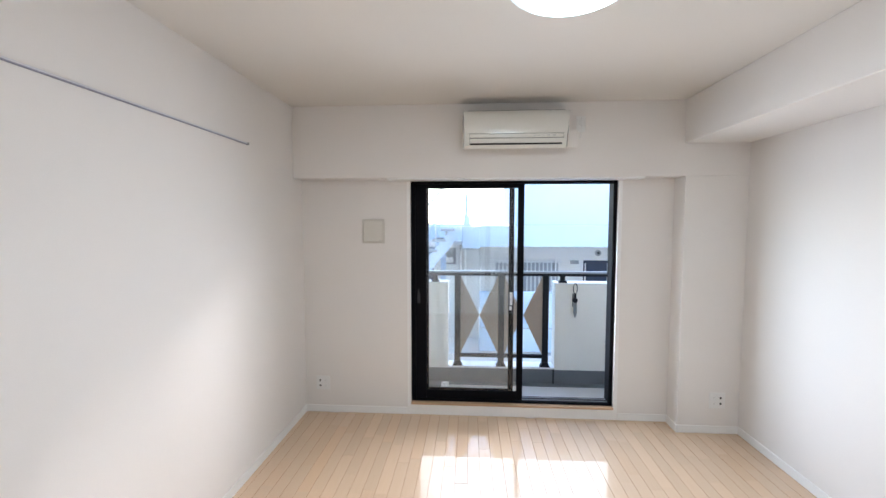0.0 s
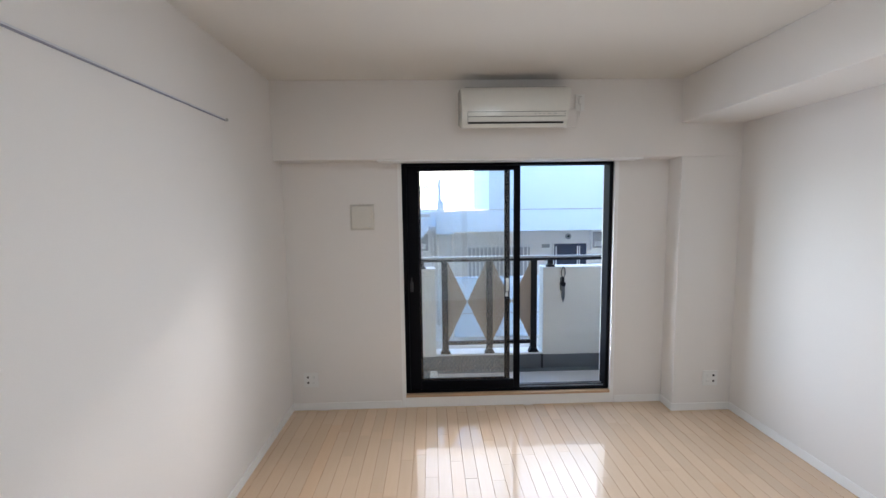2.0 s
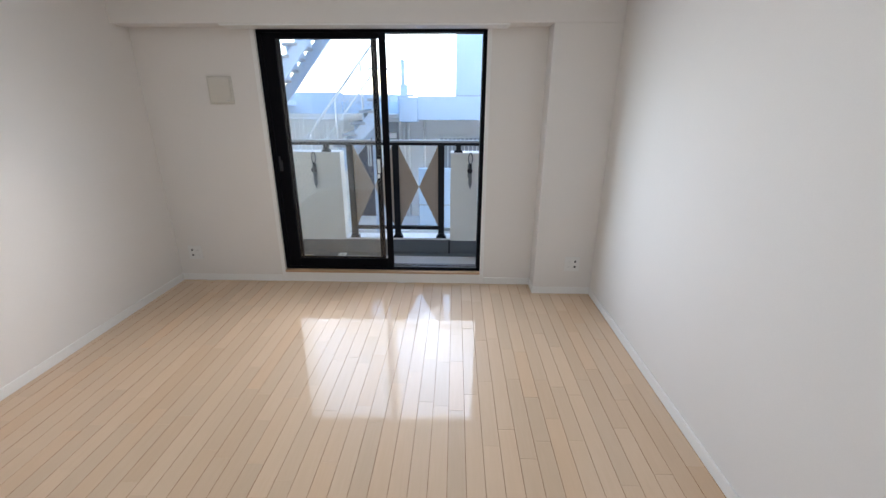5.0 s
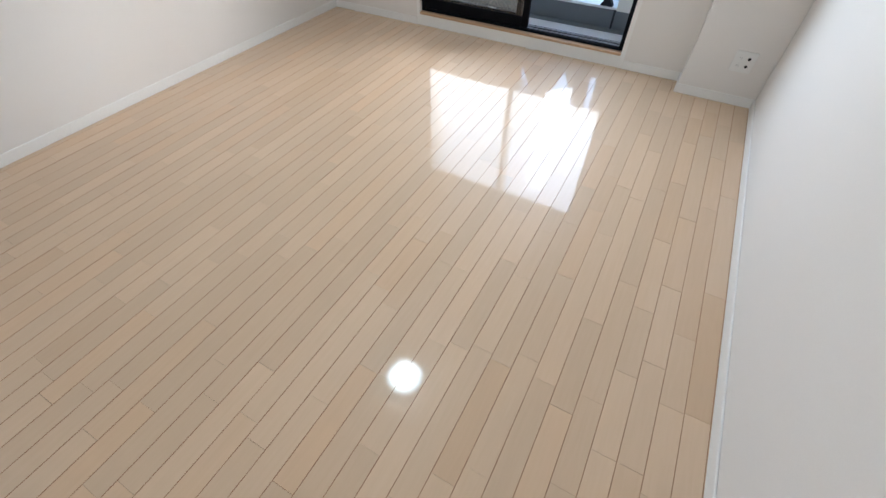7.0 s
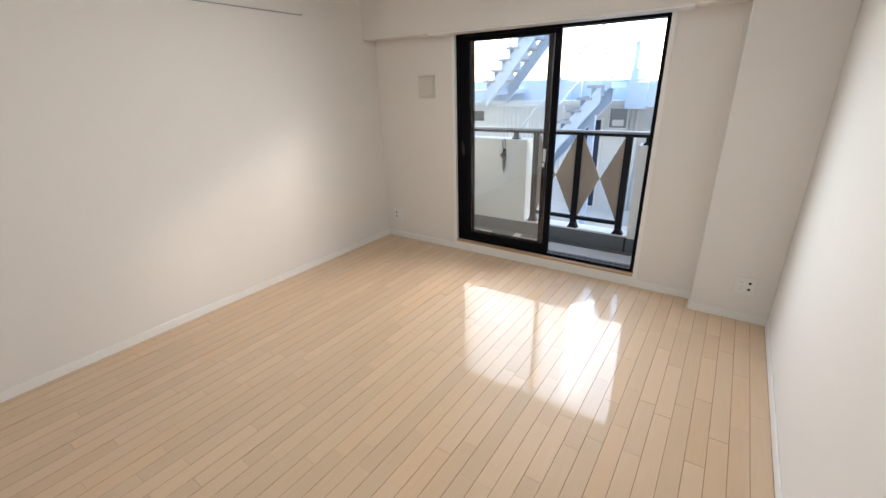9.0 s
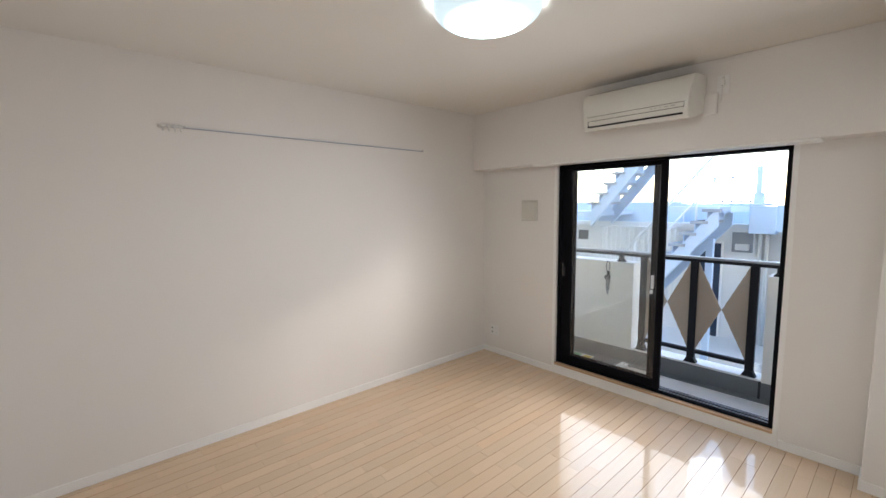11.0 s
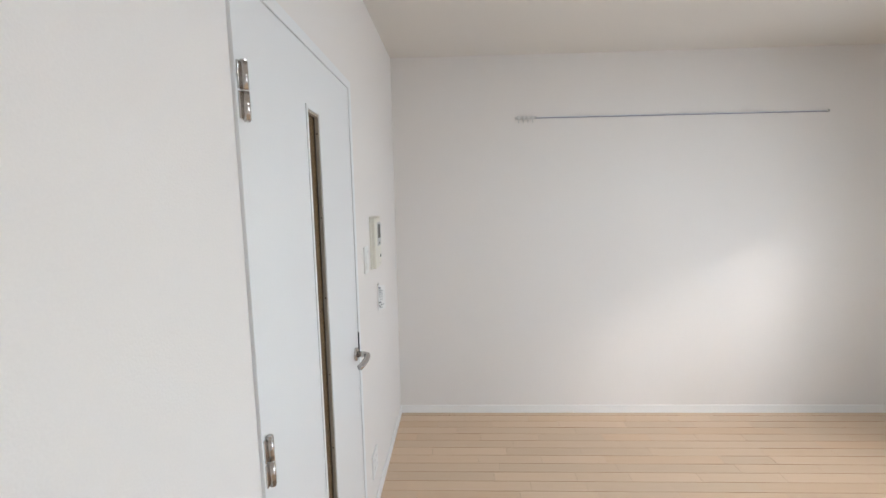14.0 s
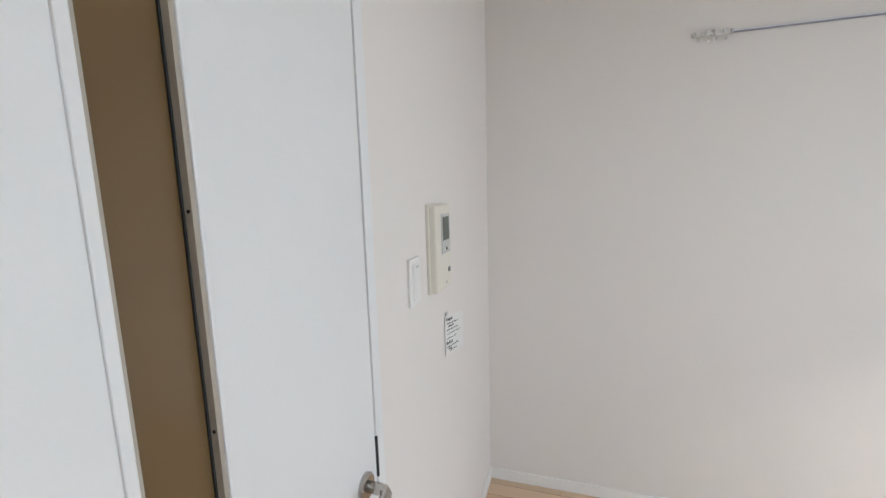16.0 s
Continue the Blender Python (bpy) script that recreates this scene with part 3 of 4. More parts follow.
# ---------- small things on the walls ----------
def picture_rail():
    p = thing("picture_rail", "slim aluminium picture rail with plastic hooks", "picture rail")
    z, x = 2.10, X0
    # highlight painted as a bright upper half over a dark line
    part("bar", block(x, x + 0.012, 0.645, 2.545, z - 0.0012, z + 0.0050, bevel=0.001), RAILBRIGHT, p)
    part("lip", block(x, x + 0.010, 0.645, 2.545, z - 0.0050, z - 0.0012), RAILDARK, p, "dark line along the rail's lower half")
    part("end_cap", block(x, x + 0.021, 2.545, 2.553, z - 0.008, z + 0.008, bevel=0.002), GREYPLASTIC, p)
    part("end_cap", block(x, x + 0.021, 0.637, 0.645, z - 0.008, z + 0.008, bevel=0.002), GREYPLASTIC, p)
    part("runner", block(x, x + 0.016, 0.505, 0.637, z - 0.008, z + 0.008, bevel=0.003), CLEARPL, p, "clear plastic runner")
    for i in range(4):
        y = 0.525 + 0.031 * i
        hook = part("hook", block(x + 0.012, x + 0.024, y - 0.008, y + 0.008, z - 0.012, z + 0.011, bevel=0.003), CLEARPL, p, "clear plastic hook")
        part("hook_end", tube([(x + 0.020, y, z - 0.010), (x + 0.022, y, z - 0.026), (x + 0.029, y, z - 0.033), (x + 0.036, y, z - 0.026)], 0.003, 8), CLEARPL, hook, smooth=True)


picture_rail()


def vent():
    v = thing("vent_cover", "square off-white wall vent cover", "vent")
    x0, x1, z0, z1, y = -0.822, -0.638, 1.440, 1.637, Y1
    part("frame", blocks((x0, x1, y - 0.012, y, z0, z0 + 0.012), (x0, x1, y - 0.012, y, z1 - 0.012, z1), (x0, x0 + 0.012, y - 0.012, y, z0 + 0.012, z1 - 0.012),
                         (x1 - 0.012, x1, y - 0.012, y, z0 + 0.012, z1 - 0.012), bevel=0.003), VENTPL, v)
    part("panel", block(x0 + 0.010, x1 - 0.010, y - 0.022, y - 0.006, z0 + 0.010, z1 - 0.010, bevel=0.006), VENTPL, v)
    part("knob", block(x1 - 0.045, x1 - 0.028, y - 0.025, y - 0.021, z0 + 0.022, z0 + 0.028, bevel=0.001), GREYPLASTIC, v)


vent()


def outlet(cx, cz, wall, gangs, dark_gang, label):
    """A socket plate: wall is 'n' on a wall facing south, 's' on one facing north."""
    o = thing("wall_outlet", label, "outlet", "wall outlets")
    w = 0.07 + 0.046 * (gangs - 1)
    y, s = wall
    def yy(a, b):
        return (y + s * b, y + s * a) if s < 0 else (y + s * a, y + s * b)
    part("plate", block(cx - w / 2, cx + w / 2, *yy(0, 0.007), cz - 0.06, cz + 0.06, bevel=0.002), PLASTIC, o)
    for g in range(gangs):
        gx = cx + (g - (gangs - 1) / 2) * 0.046
        for k in (-1, 1):
            f = part("socket_face", block(gx - 0.011, gx + 0.011, *yy(0.006, 0.0085), cz + k * 0.022 - 0.014, cz + k * 0.022 + 0.014, bevel=0.001), PLASTIC, o)
            face_y = y + s * 0.0085
            if g == dark_gang:
                part("hole", disc((gx, face_y, cz + k * 0.022), 0.0085, s * 0.0012, "y", 16), DARK, f)
            else:
                part("slot", blocks(*[(gx + dx - 0.0012, gx + dx + 0.0012, *yy(0.008, 0.0092), cz + k * 0.022 - 0.005, cz + k * 0.022 + 0.005) for dx in (-0.005, 0.005)]), GREYPLASTIC, f)
    return o


outlet(-1.178, 0.252, (Y1, -1), 2, 0, "white double wall outlet near the corner")
outlet(1.945, 0.258, (BEAM_Y, -1), 2, 1, "white double wall outlet on the column")
outlet(-0.365, 0.255, (Y0, 1), 2, -1, "white wall outlet beside the door")


def intercom():
    i = thing("intercom", "cream wall intercom handset with a small grey screen", "intercom")
    x0, x1, z0, z1, y = -0.600, -0.455, 1.225, 1.482, Y0
    part("body", block(x0, x1, y, y + 0.030, z0, z1, bevel=0.006), CREAM, i)
    part("back_plate", block(x0 + 0.003, x1 + 0.004, y, y + 0.010, z0 - 0.002, z1 + 0.003, bevel=0.002), CREAM, i)
    b = part("bezel", block(x0 + 0.016, x0 + 0.096, y + 0.0295, y + 0.032, 1.335, 1.455, bevel=0.001), GREYPLASTIC, i, "grey screen surround")
    part("screen", block(x0 + 0.026, x0 + 0.086, y + 0.0315, y + 0.0330, 1.375, 1.445), LCD, b, "dark grey screen")
    for dx in (0.026, 0.046, 0.066):
        part("button", block(x0 + dx, x0 + dx + 0.013, y + 0.0315, y + 0.0335, 1.344, 1.352, bevel=0.001), DARK if dx == 0.046 else CREAM, b)
    part("button", block(x0 + 0.018, x0 + 0.034, y + 0.0295, y + 0.0325, 1.272, 1.286, bevel=0.001), LCD, i)
    part("button", disc((x0 + 0.055, y + 0.0295, 1.243), 0.004, 0.002, "y", 12), GREYPLASTIC, i)


intercom()


def light_switch():
    s = thing("light_switch", "white wide rocker light switch beside the door", "switch")
    x0, x1, z0, z1, y = -0.380, -0.304, 1.226, 1.352, Y0
    part("plate", block(x0, x1, y, y + 0.008, z0, z1, bevel=0.0025), PLASTIC, s)
    part("rocker", block(x0 + 0.016, x1 - 0.016, y + 0.0075, y + 0.0115, z0 + 0.016, z1 - 0.016, bevel=0.0015), PLASTIC, s)
    part("mark", block(x0 + 0.022, x1 - 0.032, y + 0.0112, y + 0.0122, z1 - 0.026, z1 - 0.022), GREYPLASTIC, s)


light_switch()


def notice():
    n = thing("notice", "white paper notice with printed lines on the wall", "notice")
    x0, x1, z0, z1, y = -0.830, -0.600, 0.975, 1.112, Y0
    sag = -0.045
    bm = bmesh.new()
    cols = 8
    top = []
    for k in range(cols + 1):
        f = k / cols
        x = x1 + (x0 - x1) * f
        o = 0.0015 + 0.002 * (1 - f) ** 3
        d = sag * f
        top.append((bm.verts.new((x, y + o, z1 + d)), bm.verts.new((x, y + o, z0 + d)), bm.verts.new((x, y + o - 0.0008, z1 + d)), bm.verts.new((x, y + o - 0.0008, z0 + d))))
    for a, b in zip(top, top[1:]):
        bm.faces.new((a[0], b[0], b[1], a[1]))
        bm.faces.new((a[2], a[3], b[3], b[2]))
        bm.faces.new((a[0], a[2], b[2], b[0]))
        bm.faces.new((a[1], b[1], b[3], a[3]))
    bm.faces.new((top[0][0], top[0][1], top[0][3], top[0][2]))
    bm.faces.new((top[-1][0], top[-1][2], top[-1][3], top[-1][1]))
    part("sheet", bm, SHEET, n)
    rng = random.Random(4)
    for z, a, b, h in ((1.096, 0.03, 0.075, 0.008), (1.082, 0.02, 0.16, 0.003), (1.072, 0.035, 0.10, 0.005), (1.060, 0.02, 0.15, 0.003), (1.046, 0.02, 0.17, 0.002),
                       (1.030, 0.02, 0.14, 0.002), (1.014, 0.03, 0.08, 0.008), (1.000, 0.02, 0.16, 0.003), (0.992, 0.035, 0.07, 0.005), (0.984, 0.05, 0.13, 0.003)):
        x = x1 - a
        bm = bmesh.new()
        while x > x1 - b:
            w = rng.uniform(0.006, 0.02)
            f = (x1 - x) / (x1 - x0)
            o = 0.0022 + 0.002 * (1 - f) ** 3
            slab(bm, x - w, x, y + o - 0.0004, y + o, z + sag * f - h / 2, z + sag * f + h / 2)
            x -= w + rng.uniform(0.002, 0.006)
        part("text_line", bm, INK, n)
    for z in (1.096, 1.014):
        part("badge", disc((x1 - 0.018, y + 0.002, z), 0.006, 0.0016, "y", 14), INK, n)
    part("pin", block(x1 - 0.028, x1 - 0.010, y, y + 0.004, z1 - 0.004, z1 + 0.008), GREYPLASTIC, n, "small grey clip")


notice()

# ---------- balcony ----------
BF = -0.12
RY = 4.48
piece("balcony_floor", block(-2.2, 3.0, OUT, 4.62, -0.35, BF), CONCRETE, "pale grey concrete balcony floor")
piece("balcony_gutter", block(-2.2, 3.0, 4.36, 4.45, BF + 0.0005, BF + 0.004), GREYBAND, "dark wet drain channel along the kerb")
piece("balcony_kerb", block(-0.17, 0.967, 4.452, 4.62, BF, 0.036, bevel=0.004), GREYBAND, "dark grey kerb under the railing")
piece("balcony_kerb_top", block(-0.17, 0.967, 4.448, 4.625, 0.036, 0.056, bevel=0.004), CURBWHITE, "white kerb capping")
for nm, a, b in (("parapet_west", -2.2, -0.17), ("parapet_east", 0.967, 3.0)):
    piece(nm, block(a, b, 4.455, 4.62, 0.03, 0.955), STUCCO, "beige stuccoed balcony parapet")
    piece(nm + "_cap", block(a - (0.004 if a > 0 else 0), b + (0.004 if a < 0 else 0), 4.448, 4.625, 0.955, 0.972, bevel=0.004), CURBWHITE, "white parapet capping")
    piece(nm + "_base", block(a, b, 4.450, 4.62, BF, 0.03), GREYBAND, "dark grey waterproofed parapet base")
piece("balcony_joint", block(0.950, 0.968, 4.444, 4.452, BF, 0.04), RUBBER, "dark sealant joint")
piece("outer_wall", blocks((-2.2, X0 - 0.12, 3.45, OUT, -0.35, 3.0), (X1 + 0.12, 3.0, 3.45, OUT, -0.35, 3.0)), STUCCO, "beige stuccoed outside wall")
piece("balcony_side_west", block(-2.3, -2.2, OUT, 4.62, -0.35, 3.0), STUCCO, "beige balcony side wall")
piece("balcony_side_east", block(3.0, 3.1, OUT, 4.62, -0.35, 3.0), STUCCO, "beige balcony side wall")


piece("balcony_soffit", block(-2.3, 3.1, OUT, 4.66, 2.53, 2.70), STUCCO, "underside of the balcony above")


def railing():
    r = thing("balcony_railing", "charcoal balcony railing with beige triangle panels", "railing")
    part("top_rail", block(-2.2, 3.0, RY - 0.028, RY + 0.028, 1.068, 1.092, bevel=0.006), RAILTOP, r, "handrail, sky's reflection put into its grey")
    part("under_rail", block(-2.2, 3.0, RY - 0.018, RY + 0.018, 1.040, 1.068), CHAR, r)
    posts = (-0.07, 0.40, 0.87)
    for x in posts:
        p = part("post", block(x - 0.032, x + 0.032, RY - 0.022, RY + 0.022, 0.085, 1.045, bevel=0.003), CHAR, r)
        part("shoe", prism([(x - 0.055, 0.056), (x + 0.055, 0.056), (x + 0.048, 0.072), (x + 0.033, 0.088), (x + 0.030, 0.110), (x - 0.030, 0.110), (x - 0.033, 0.088), (x - 0.048, 0.072)],
                           "y", RY - 0.032, RY + 0.032, bevel=0.002), CHAR, p)
    for x in (-0.31, 1.045, -1.3, 2.1):
        p = part("post", block(x - 0.025, x + 0.025, RY - 0.02, RY + 0.02, 0.99, 1.045, bevel=0.003), CHAR, r)
        part("shoe", prism([(x - 0.045, 0.972), (x + 0.045, 0.972), (x + 0.042, 0.984), (x + 0.028, 0.998), (x - 0.028, 0.998), (x - 0.042, 0.984)], "y", RY - 0.03, RY + 0.03, bevel=0.002), CHAR, p)
    for a, b in zip(posts, posts[1:]):
        x0, x1 = a + 0.032, b - 0.032
        part("bottom_rail", block(x0, x1, RY - 0.018, RY + 0.018, 0.150, 0.188, bevel=0.003), CHAR, r)
        z0, z1, xm = 0.192, 1.036, (x0 + x1) / 2
        zm = (z0 + z1) / 2
        for side in (1, -1):
            n = 22
            xa = x0 if side > 0 else x1
            edge = []
            for k in range(n + 1):
                f = k / n
                z = z0 + (z1 - z0) * f
                reach = (1 - abs(2 * f - 1)) * (xm - x0) * 0.985
                edge.append((xa + side * max(reach + (0.003 if k % 2 else 0.0), 0.004), z))
            part("panel", prism([(xa, z0)] + edge + [(xa, z1)], "y", RY - 0.006, RY + 0.006), BEIGE, r, "beige triangle panel")


railing()


def laundry_bracket(x):
    b = thing("laundry_bracket", "folded grey metal laundry pole bracket on the parapet", "bracket", "laundry brackets")
    y = 4.455
    part("plate", block(x - 0.022, x + 0.022, y - 0.006, y, 0.72, 0.86, bevel=0.003), BRACKET, b)
    part("pivot", disc((x, y - 0.05, 0.795), 0.026, 0.045, "y", 18), CHAR, b)
    part("arm", prism([(x - 0.012, 0.66), (x + 0.006, 0.60), (x + 0.022, 0.66), (x + 0.020, 0.80), (x - 0.014, 0.80)], "y", y - 0.036, y - 0.016, bevel=0.003), BRACKET, b)
    part("ring", tube([(x + 0.004 + 0.020 * math.cos(k * math.tau / 20), y - 0.026, 0.915 + 0.055 * math.sin(k * math.tau / 20)) for k in range(21)], 0.006, 8), BRACKET, b, "pole holder ring", True)
    part("neck", block(x - 0.006, x + 0.014, y - 0.034, y - 0.018, 0.80, 0.866, bevel=0.003), CHAR, b)


laundry_bracket(1.165)
laundry_bracket(-0.44)


def hatch():
    h = thing("evacuation_hatch", "stainless evacuation hatch cover with stickers on the balcony floor", "hatch")
    x0, x1, y0, y1 = -0.86, -0.24, 3.84, 4.35
    part("cover", block(x0, x1, y0, y1, BF, BF + 0.022, bevel=0.006), HATCH, h)
    part("rim", blocks((x0 - 0.02, x1 + 0.02, y0 - 0.02, y0, BF, BF + 0.012), (x0 - 0.02, x1 + 0.02, y1, y1 + 0.02, BF, BF + 0.012),
                       (x0 - 0.02, x0, y0, y1, BF, BF + 0.012), (x1 - 0.0005, x1 + 0.0015, y0, y1, BF, BF + 0.024)), STEEL, h)
    bm = bmesh.new()
    for i in range(20):
        for j in range(16):
            x, y = x0 + 0.03 + i * 0.0295, y0 + 0.03 + j * 0.030
            if not (-0.78 < x < -0.48 and y > 4.08):
                slab(bm, x - 0.010, x + 0.010, y - 0.0025, y + 0.0025, BF + 0.0215, BF + 0.0240)
    tagged(part("tread_pattern", bm, HATCH, h), kind="stuff")
    lab = part("sticker", block(-0.77, -0.50, 4.10, 4.31, BF + 0.0222, BF + 0.0232), SHEET, h, "white instruction sticker")
    part("sticker_band", block(-0.60, -0.51, 4.12, 4.29, BF + 0.0233, BF + 0.0238), YELLOW, lab, "yellow patch")
    part("sticker_band", block(-0.76, -0.63, 4.20, 4.29, BF + 0.0233, BF + 0.0238), GREEN, lab, "green patch")
    part("edge_strip", block(-0.238, -0.160, y0 - 0.02, y1 + 0.06, BF, BF + 0.014, bevel=0.003), CURBWHITE, h, "pale metal edge strip")
    part("handle", block(-0.33, -0.28, 4.05, 4.17, BF + 0.022, BF + 0.027, bevel=0.002), DARK, h)


hatch()

# ---------- outside ----------
GZ = -6.0
piece("ground", block(-300, 300, 3.9, 600, GZ - 0.2, GZ), ASPHALT, "grey asphalt ground")
piece("own_facade", blocks((-12, -2.3, 3.5, OUT, GZ, 4.4), (3.1, 12, 3.5, OUT, GZ, 4.4), (-2.3, 3.1, 3.5, OUT, 3.0, 4.4), (-2.3, 3.1, 3.5, OUT, GZ, -0.35)), STUCCO, "beige outer wall")


def opposite_building():
    b = thing("opposite_building", "pale opposite apartment block with galleries and grey shade", "building")
    w, top = 10.0, 1.545
    part("wall", blocks((-16, 16, w, w + 0.3, GZ, 1.12)), FACADE, b)
    part("roof_fascia", block(0.26, 16, 8.75, 8.9, 1.10, top, bevel=0.01), FACADE_BAND, b, "roof fascia, blue of sky-lit shade in its colour")
    part("roof_fascia", block(-16, -1.35, 9.2, 9.35, 1.10, 1.62, bevel=0.01), FACADE_BAND, b, "roof fascia, blue of sky-lit shade in its colour")
    part("roof_fascia", block(-1.35, -0.10, 9.40, 9.52, 1.10, 1.55, bevel=0.01), FACADE_BAND, b, "roof fascia, blue of sky-lit shade in its colour")
    part("fascia_block", block(-0.105, 0.262, 8.70, 9.0, 1.06, 1.525, bevel=0.01), FACADE_BAND, b)
    part("roof", blocks((-16, 16, 9.0, 10.6, 1.12, 1.20), (-16, -1.35, 9.35, 10.6, 1.2, 1.5), (-0.1, 16, 9.0, 10.6, 1.2, 1.5)), FACADE, b)
    part("upper_storey", block(1.0, 16, 8.76, 12.0, top + 0.012, 4.25), FACADE_BAND, b, "plain upper storey, blue of sky-lit shade in its colour")
    part("storey_joint", block(1.0, 16, 8.785, 12.0, top, top + 0.012), RAILTOP, b)
    part("gallery_floor", block(-16, 16, 8.75, w, -1.35, -1.2), FACADE, b)
    part("gallery_parapet", block(0.26, 16, 8.72, 8.86, -1.12, 0.15, bevel=0.01), FACADE_BAND, b)
    part("parapet_joint", block(0.26, 16, 8.714, 8.722, -0.62, -0.605), RAILTOP, b)
    part("gallery_parapet", block(-16, -2.6, 8.72, 8.86, -1.12, 0.15, bevel=0.01), FACADE_BAND, b)
    part("lower_parapet", block(-16, 16, 8.72, 8.86, -4.1, -2.9, bevel=0.01), FACADE_BAND, b)
    part("lower_floor", block(-16, 16, 8.75, w, -4.3, -4.1), FACADE, b)

    def flat_door(x0, x1, z1, handles, material=NAVY):
        d = part("door", block(x0, x1, w - 0.03, w, -1.2, z1), material, b, "dark navy flat door")
        part("door_frame", blocks((x0 - 0.03, x0, w - 0.045, w, -1.2, z1 + 0.03), (x1, x1 + 0.03, w - 0.045, w, -1.2, z1 + 0.03), (x0, x1, w - 0.045, w, z1, z1 + 0.03)), FACADE, d)
        for x in handles:
            part("pull_bar", block(x, x + 0.022, w - 0.06, w - 0.03, 0.0, z1 - 0.06), WHITEBAR, d)
    flat_door(2.72, 3.50, 0.715, (2.755, 3.27, 3.32))
    flat_door(-1.29, -0.81, 0.757, (-1.02, -0.97))

    def niche(x0, x1, z0, z1):
        n = part("meter_niche", block(x0, x1, w - 0.012, w + 0.0, z0, z1), RAILTOP, b, "grey meter recess")
        part("meter", block(x0 + 0.06, x1 - 0.06, w - 0.05, w - 0.012, z0 + 0.04, z0 + 0.17, bevel=0.01), FACADE, n)
        part("niche_rim", blocks((x0 - 0.04, x0, w - 0.05, w, z0 - 0.04, z1 + 0.04), (x1, x1 + 0.04, w - 0.05, w, z0 - 0.04, z1 + 0.04),
                                 (x0, x1, w - 0.05, w, z1, z1 + 0.04), (x0, x1, w - 0.05, w, z0 - 0.04, z0)), FACADE, n)
    niche(3.64, 3.98, 0.60, 0.985)
    niche(-0.64, -0.28, 0.60, 1.0)
    win = part("grille_window", block(0.66, 2.14, w - 0.02, w, -0.10, 0.70), FROSTED, b, "window behind white bars")
    for k in range(17):
        x = 0.64 + k * 0.0945
        part("bar", block(x, x + 0.026, w - 0.10, w - 0.075, -0.12, 0.745), WHITEBAR, win)
    part("bar_rail", blocks((0.58, 2.22, w - 0.105, w - 0.07, 0.66, 0.70), (0.58, 2.22, w - 0.105, w - 0.07, -0.10, -0.06)), WHITEBAR, win)
    part("name_plate", block(2.43, 2.62, w - 0.012, w, 0.625, 0.71), RAILTOP, b)
    part("round_vent", disc((3.06, w, 0.89), 0.07, -0.04, "y", 20), RAILTOP, b)
    part("round_vent_core", disc((3.06, w - 0.04, 0.89), 0.03, -0.01, "y", 14), DARKWIN, b)
    part("small_window", block(-4.05, -3.78, w - 0.02, w, 0.68, 0.92), DARKWIN, b)
    for x in (-0.17, -0.06, 0.30):
        part("drain_pipe", tube([(x, w - 0.05, -1.2), (x, w - 0.05, 1.1)], 0.03, 10), FACADE, b, smooth=True)
    # things on the roof
    rail = part("roof_rail", block(-0.70, -0.09, 8.80, 8.83, 2.02, 2.05), WHITEBAR, b)
    part("roof_rail_foot", block(-0.70, -0.09, 8.80, 8.83, 1.60, 1.62), WHITEBAR, rail)
    for k in range(5):
        part("baluster", block(-0.69 + k * 0.14, -0.67 + k * 0.14, 8.80, 8.82, 1.54, 2.03), WHITEBAR, rail)
    part("roof_post", blocks((-0.055, 0.015, 8.80, 8.88, 1.6, 2.2), (-0.075, 0.06, 8.78, 8.90, 1.52, 1.75)), STAIRGREY, b)
    part("roof_edge", block(-1.4, 0.19, 8.70, 9.0, 1.535, 1.575), FACADE_BAND, b)
    part("landing", block(-1.0, -0.105, 7.6, 9.0, 1.44, 1.535), STAIRGREY, b, "grey stair landing")


opposite_building()


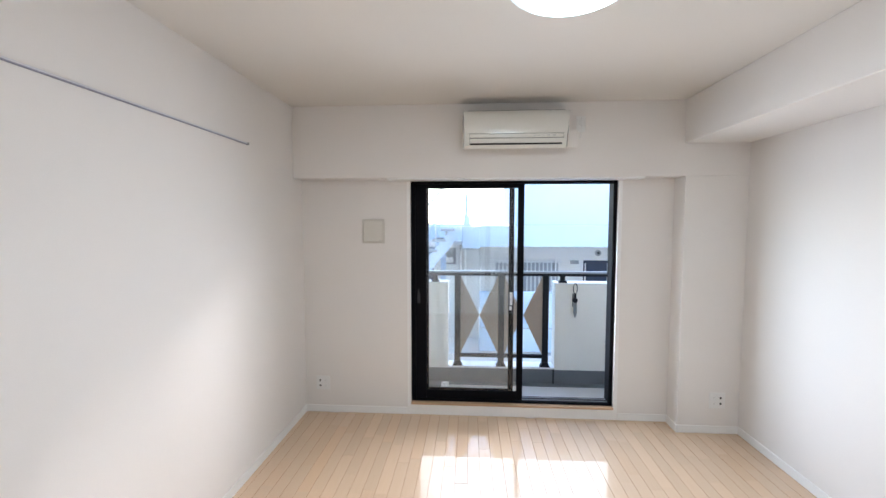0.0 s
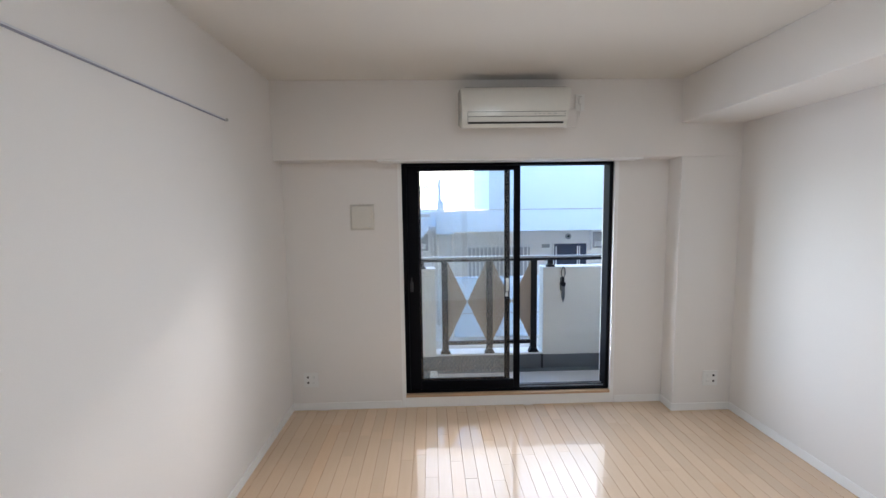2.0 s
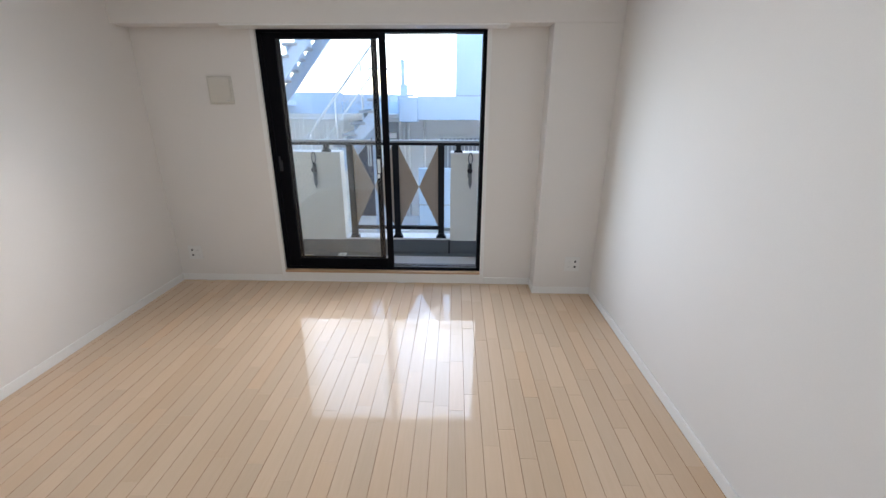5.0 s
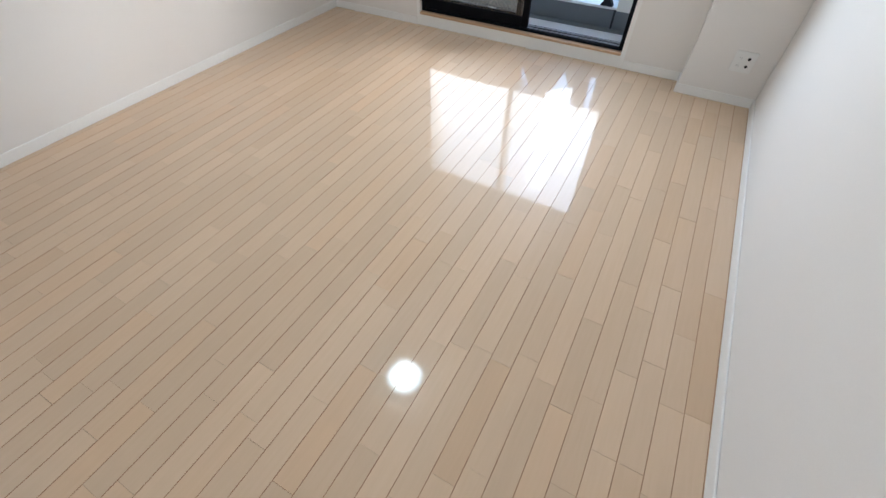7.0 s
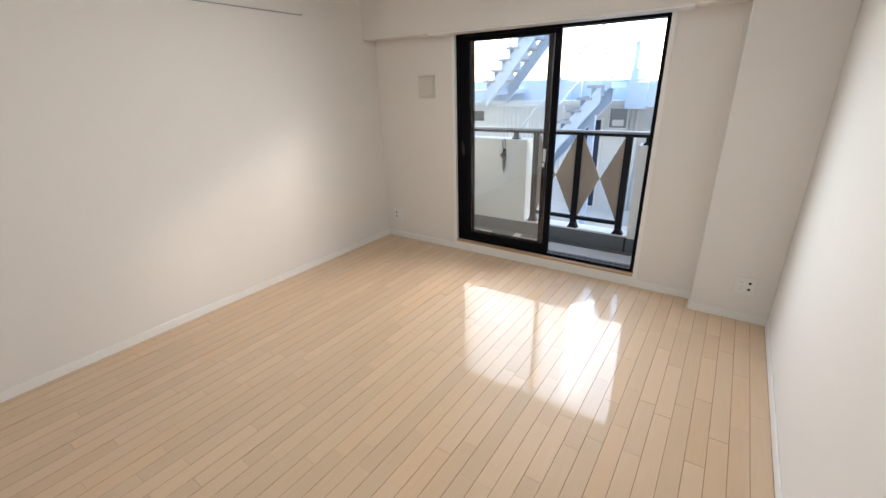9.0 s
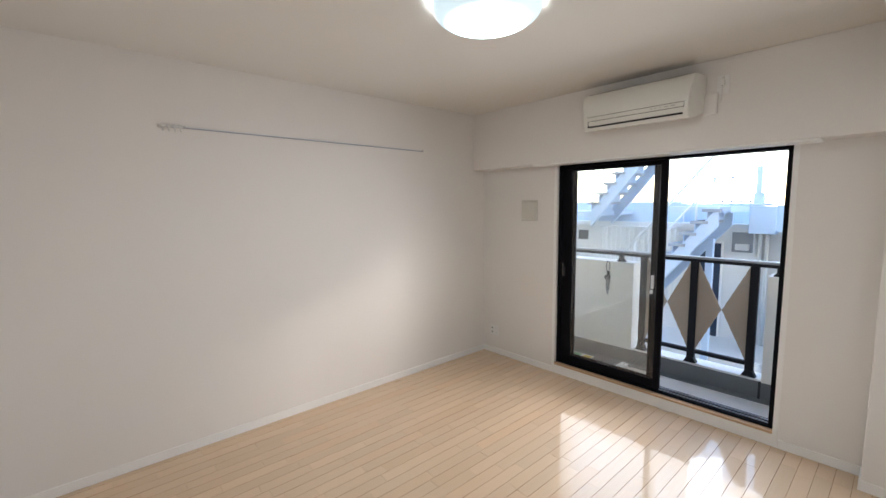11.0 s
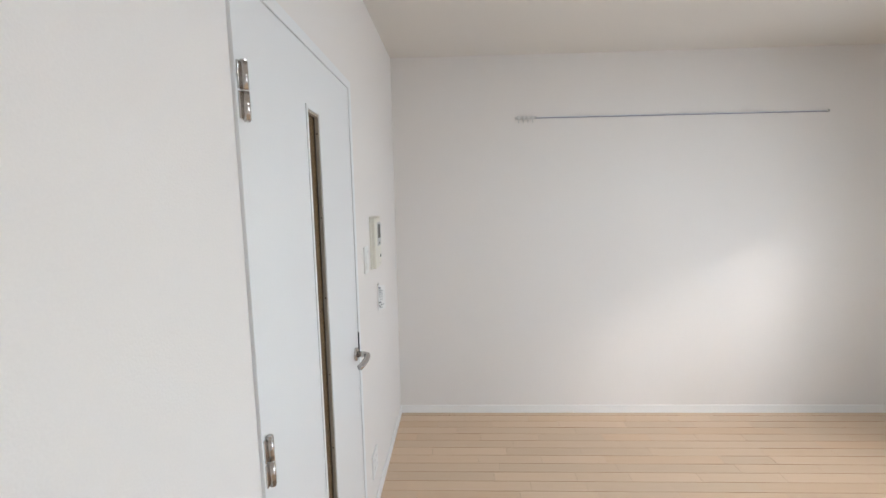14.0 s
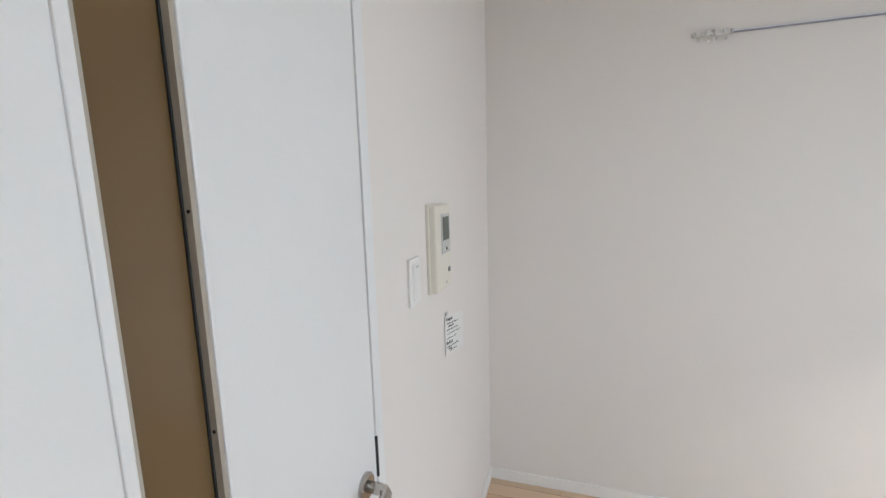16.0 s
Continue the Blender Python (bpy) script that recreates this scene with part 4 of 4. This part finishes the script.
def outdoor_stair():
    s = thing("outdoor_stair", "grey-blue outdoor stair with white railings", "stairs")
    ya, yb = 7.55, 8.35

    def flight(xb, zb, xt, zt, n, name):
        dx, dz = (xt - xb) / n, (zt - zb) / n
        for y in (ya, yb):
            part("stringer", prism([(xb, zb - 0.28), (xb, zb + 0.02), (xt, zt + 0.02), (xt, zt - 0.28)], "y", y - 0.03, y + 0.03), STAIRGREY, s)
        for k in range(n):
            x, z = xb + k * dx, zb + k * dz
            part("tread", block(x - 0.06, x + dx + 0.03, ya - 0.06, yb, z + dz - 0.05, z + dz - 0.005), TREAD, s)
            part("riser", block(x + 0.0, x + 0.015, ya - 0.05, yb, z - 0.02, z + dz - 0.05), STAIRGREY, s)
        up = 0.95
        part("handrail", tube([(xb, ya, zb + up), (xt, ya, zt + up)], 0.022, 8), WHITEBAR, s, smooth=True)
        part("handrail", tube([(xb, ya, zb + up * 0.55), (xt, ya, zt + up * 0.55)], 0.014, 8), WHITEBAR, s, smooth=True)
        for k in range(0, n + 1, 3):
            x, z = xb + k * dx, zb + k * dz
            part("stanchion", tube([(x, ya, z - 0.1), (x, ya, z + up)], 0.016, 8), WHITEBAR, s, smooth=True)
    flight(-2.45, -1.15, -0.25, 1.50, 14, "lower")
    flight(-2.35, 1.45, -0.55, 3.60, 12, "upper")
    part("mid_landing", block(-3.4, -2.3, ya, 9.2, 1.36, 1.45), STAIRGREY, s)
    part("low_landing", block(-3.4, -2.4, ya, 8.72, -1.25, -1.15), STAIRGREY, s)
    x = -2.62
    part("rail_top", tube([(-2.62, 8.45, 1.13), (-1.15, 8.45, 1.13)], 0.02, 8), WHITEBAR, s, smooth=True)
    while x < -1.15:
        part("baluster", block(x, x + 0.035, 8.44, 8.46, -0.3, 1.13), WHITEBAR, s)
        x += 0.095
    part("lower_leg", blocks((-2.42, -2.30, 7.9, 8.0, GZ, -1.15), (-0.5, -0.4, 7.9, 8.0, GZ, 1.0)), STAIRGREY, s)


outdoor_stair()


# ---------- floor planks ----------
def plank_faces(w, l, e):
    """Corners and faces of a plank about its middle, its upper edges eased."""
    v = []
    for ww, ll, z in ((w, l, -0.012), (w, l, -e), (w - e, l - e, 0.0)):
        v += [(-ww, -ll, z), (ww, -ll, z), (ww, ll, z), (-ww, ll, z)]
    f = [(8, 9, 10, 11)]
    for r in (0, 4):
        for i in range(4):
            j = (i + 1) % 4
            f.append((r + i, r + j, r + 4 + j, r + 4 + i))
    return v, f


def planks():
    rng = random.Random(11)
    pitch, gap = 0.0787, 0.0011
    a = 1.627 - pitch * 38
    meshes, rest_v, rest_f = {}, [], []
    while a < X1:
        x0, x1 = max(a, X0), min(a + pitch, X1)
        a += pitch
        if x1 - x0 < 0.004:
            continue
        y = Y0 - rng.uniform(0.0, 0.42)
        while y < Y1:
            ln = rng.choice((0.30, 0.38, 0.42, 0.46, 0.55, 0.68, 0.80))
            y0, y1 = max(y, Y0), min(y + ln, Y1)
            y += ln
            if y1 - y0 < 0.02:
                continue
            size = (round(x1 - x0, 4), round(y1 - y0, 4))
            spot = pose((x0 + x1) / 2, (y0 + y1) / 2, 0, rng.gauss(0, 0.05), rng.gauss(0, 0.08), 0)
            butt = rng.choice((0.0001, 0.0002, 0.0002, 0.0005))
            size += (butt,)
            v, f = plank_faces(size[0] / 2 - gap / 2, size[1] / 2 - butt, 0.0004)
            if (y0 + y1) / 2 < 2.45 and (x0 + x1) / 2 > -0.95:
                if size not in meshes:
                    meshes[size] = bpy.data.meshes.new("plank")
                    meshes[size].from_pydata(v, [], f)
                    meshes[size].materials.append(WOOD)
                    meshes[size].materials.append(STAIN)
                    meshes[size].polygons.foreach_set("material_index", [0] + [0, 1] * 4)
                p = new("plank", meshes[size])
                p.matrix_world = spot
                p.parent = floor
            else:
                n = len(rest_v)
                rest_v += [spot @ Vector(c) for c in v]
                rest_f += [tuple(n + i for i in face) for face in f]
    me = bpy.data.meshes.new("far_planks")
    me.from_pydata(rest_v, [], rest_f)
    me.materials.append(WOOD)
    me.materials.append(STAIN)
    me.polygons.foreach_set("material_index", ([0] + [0, 1] * 4) * (len(rest_f) // 9))
    ob = new("far_planks", me)
    ob.parent = floor
    tagged(ob, kind="stuff")


planks()
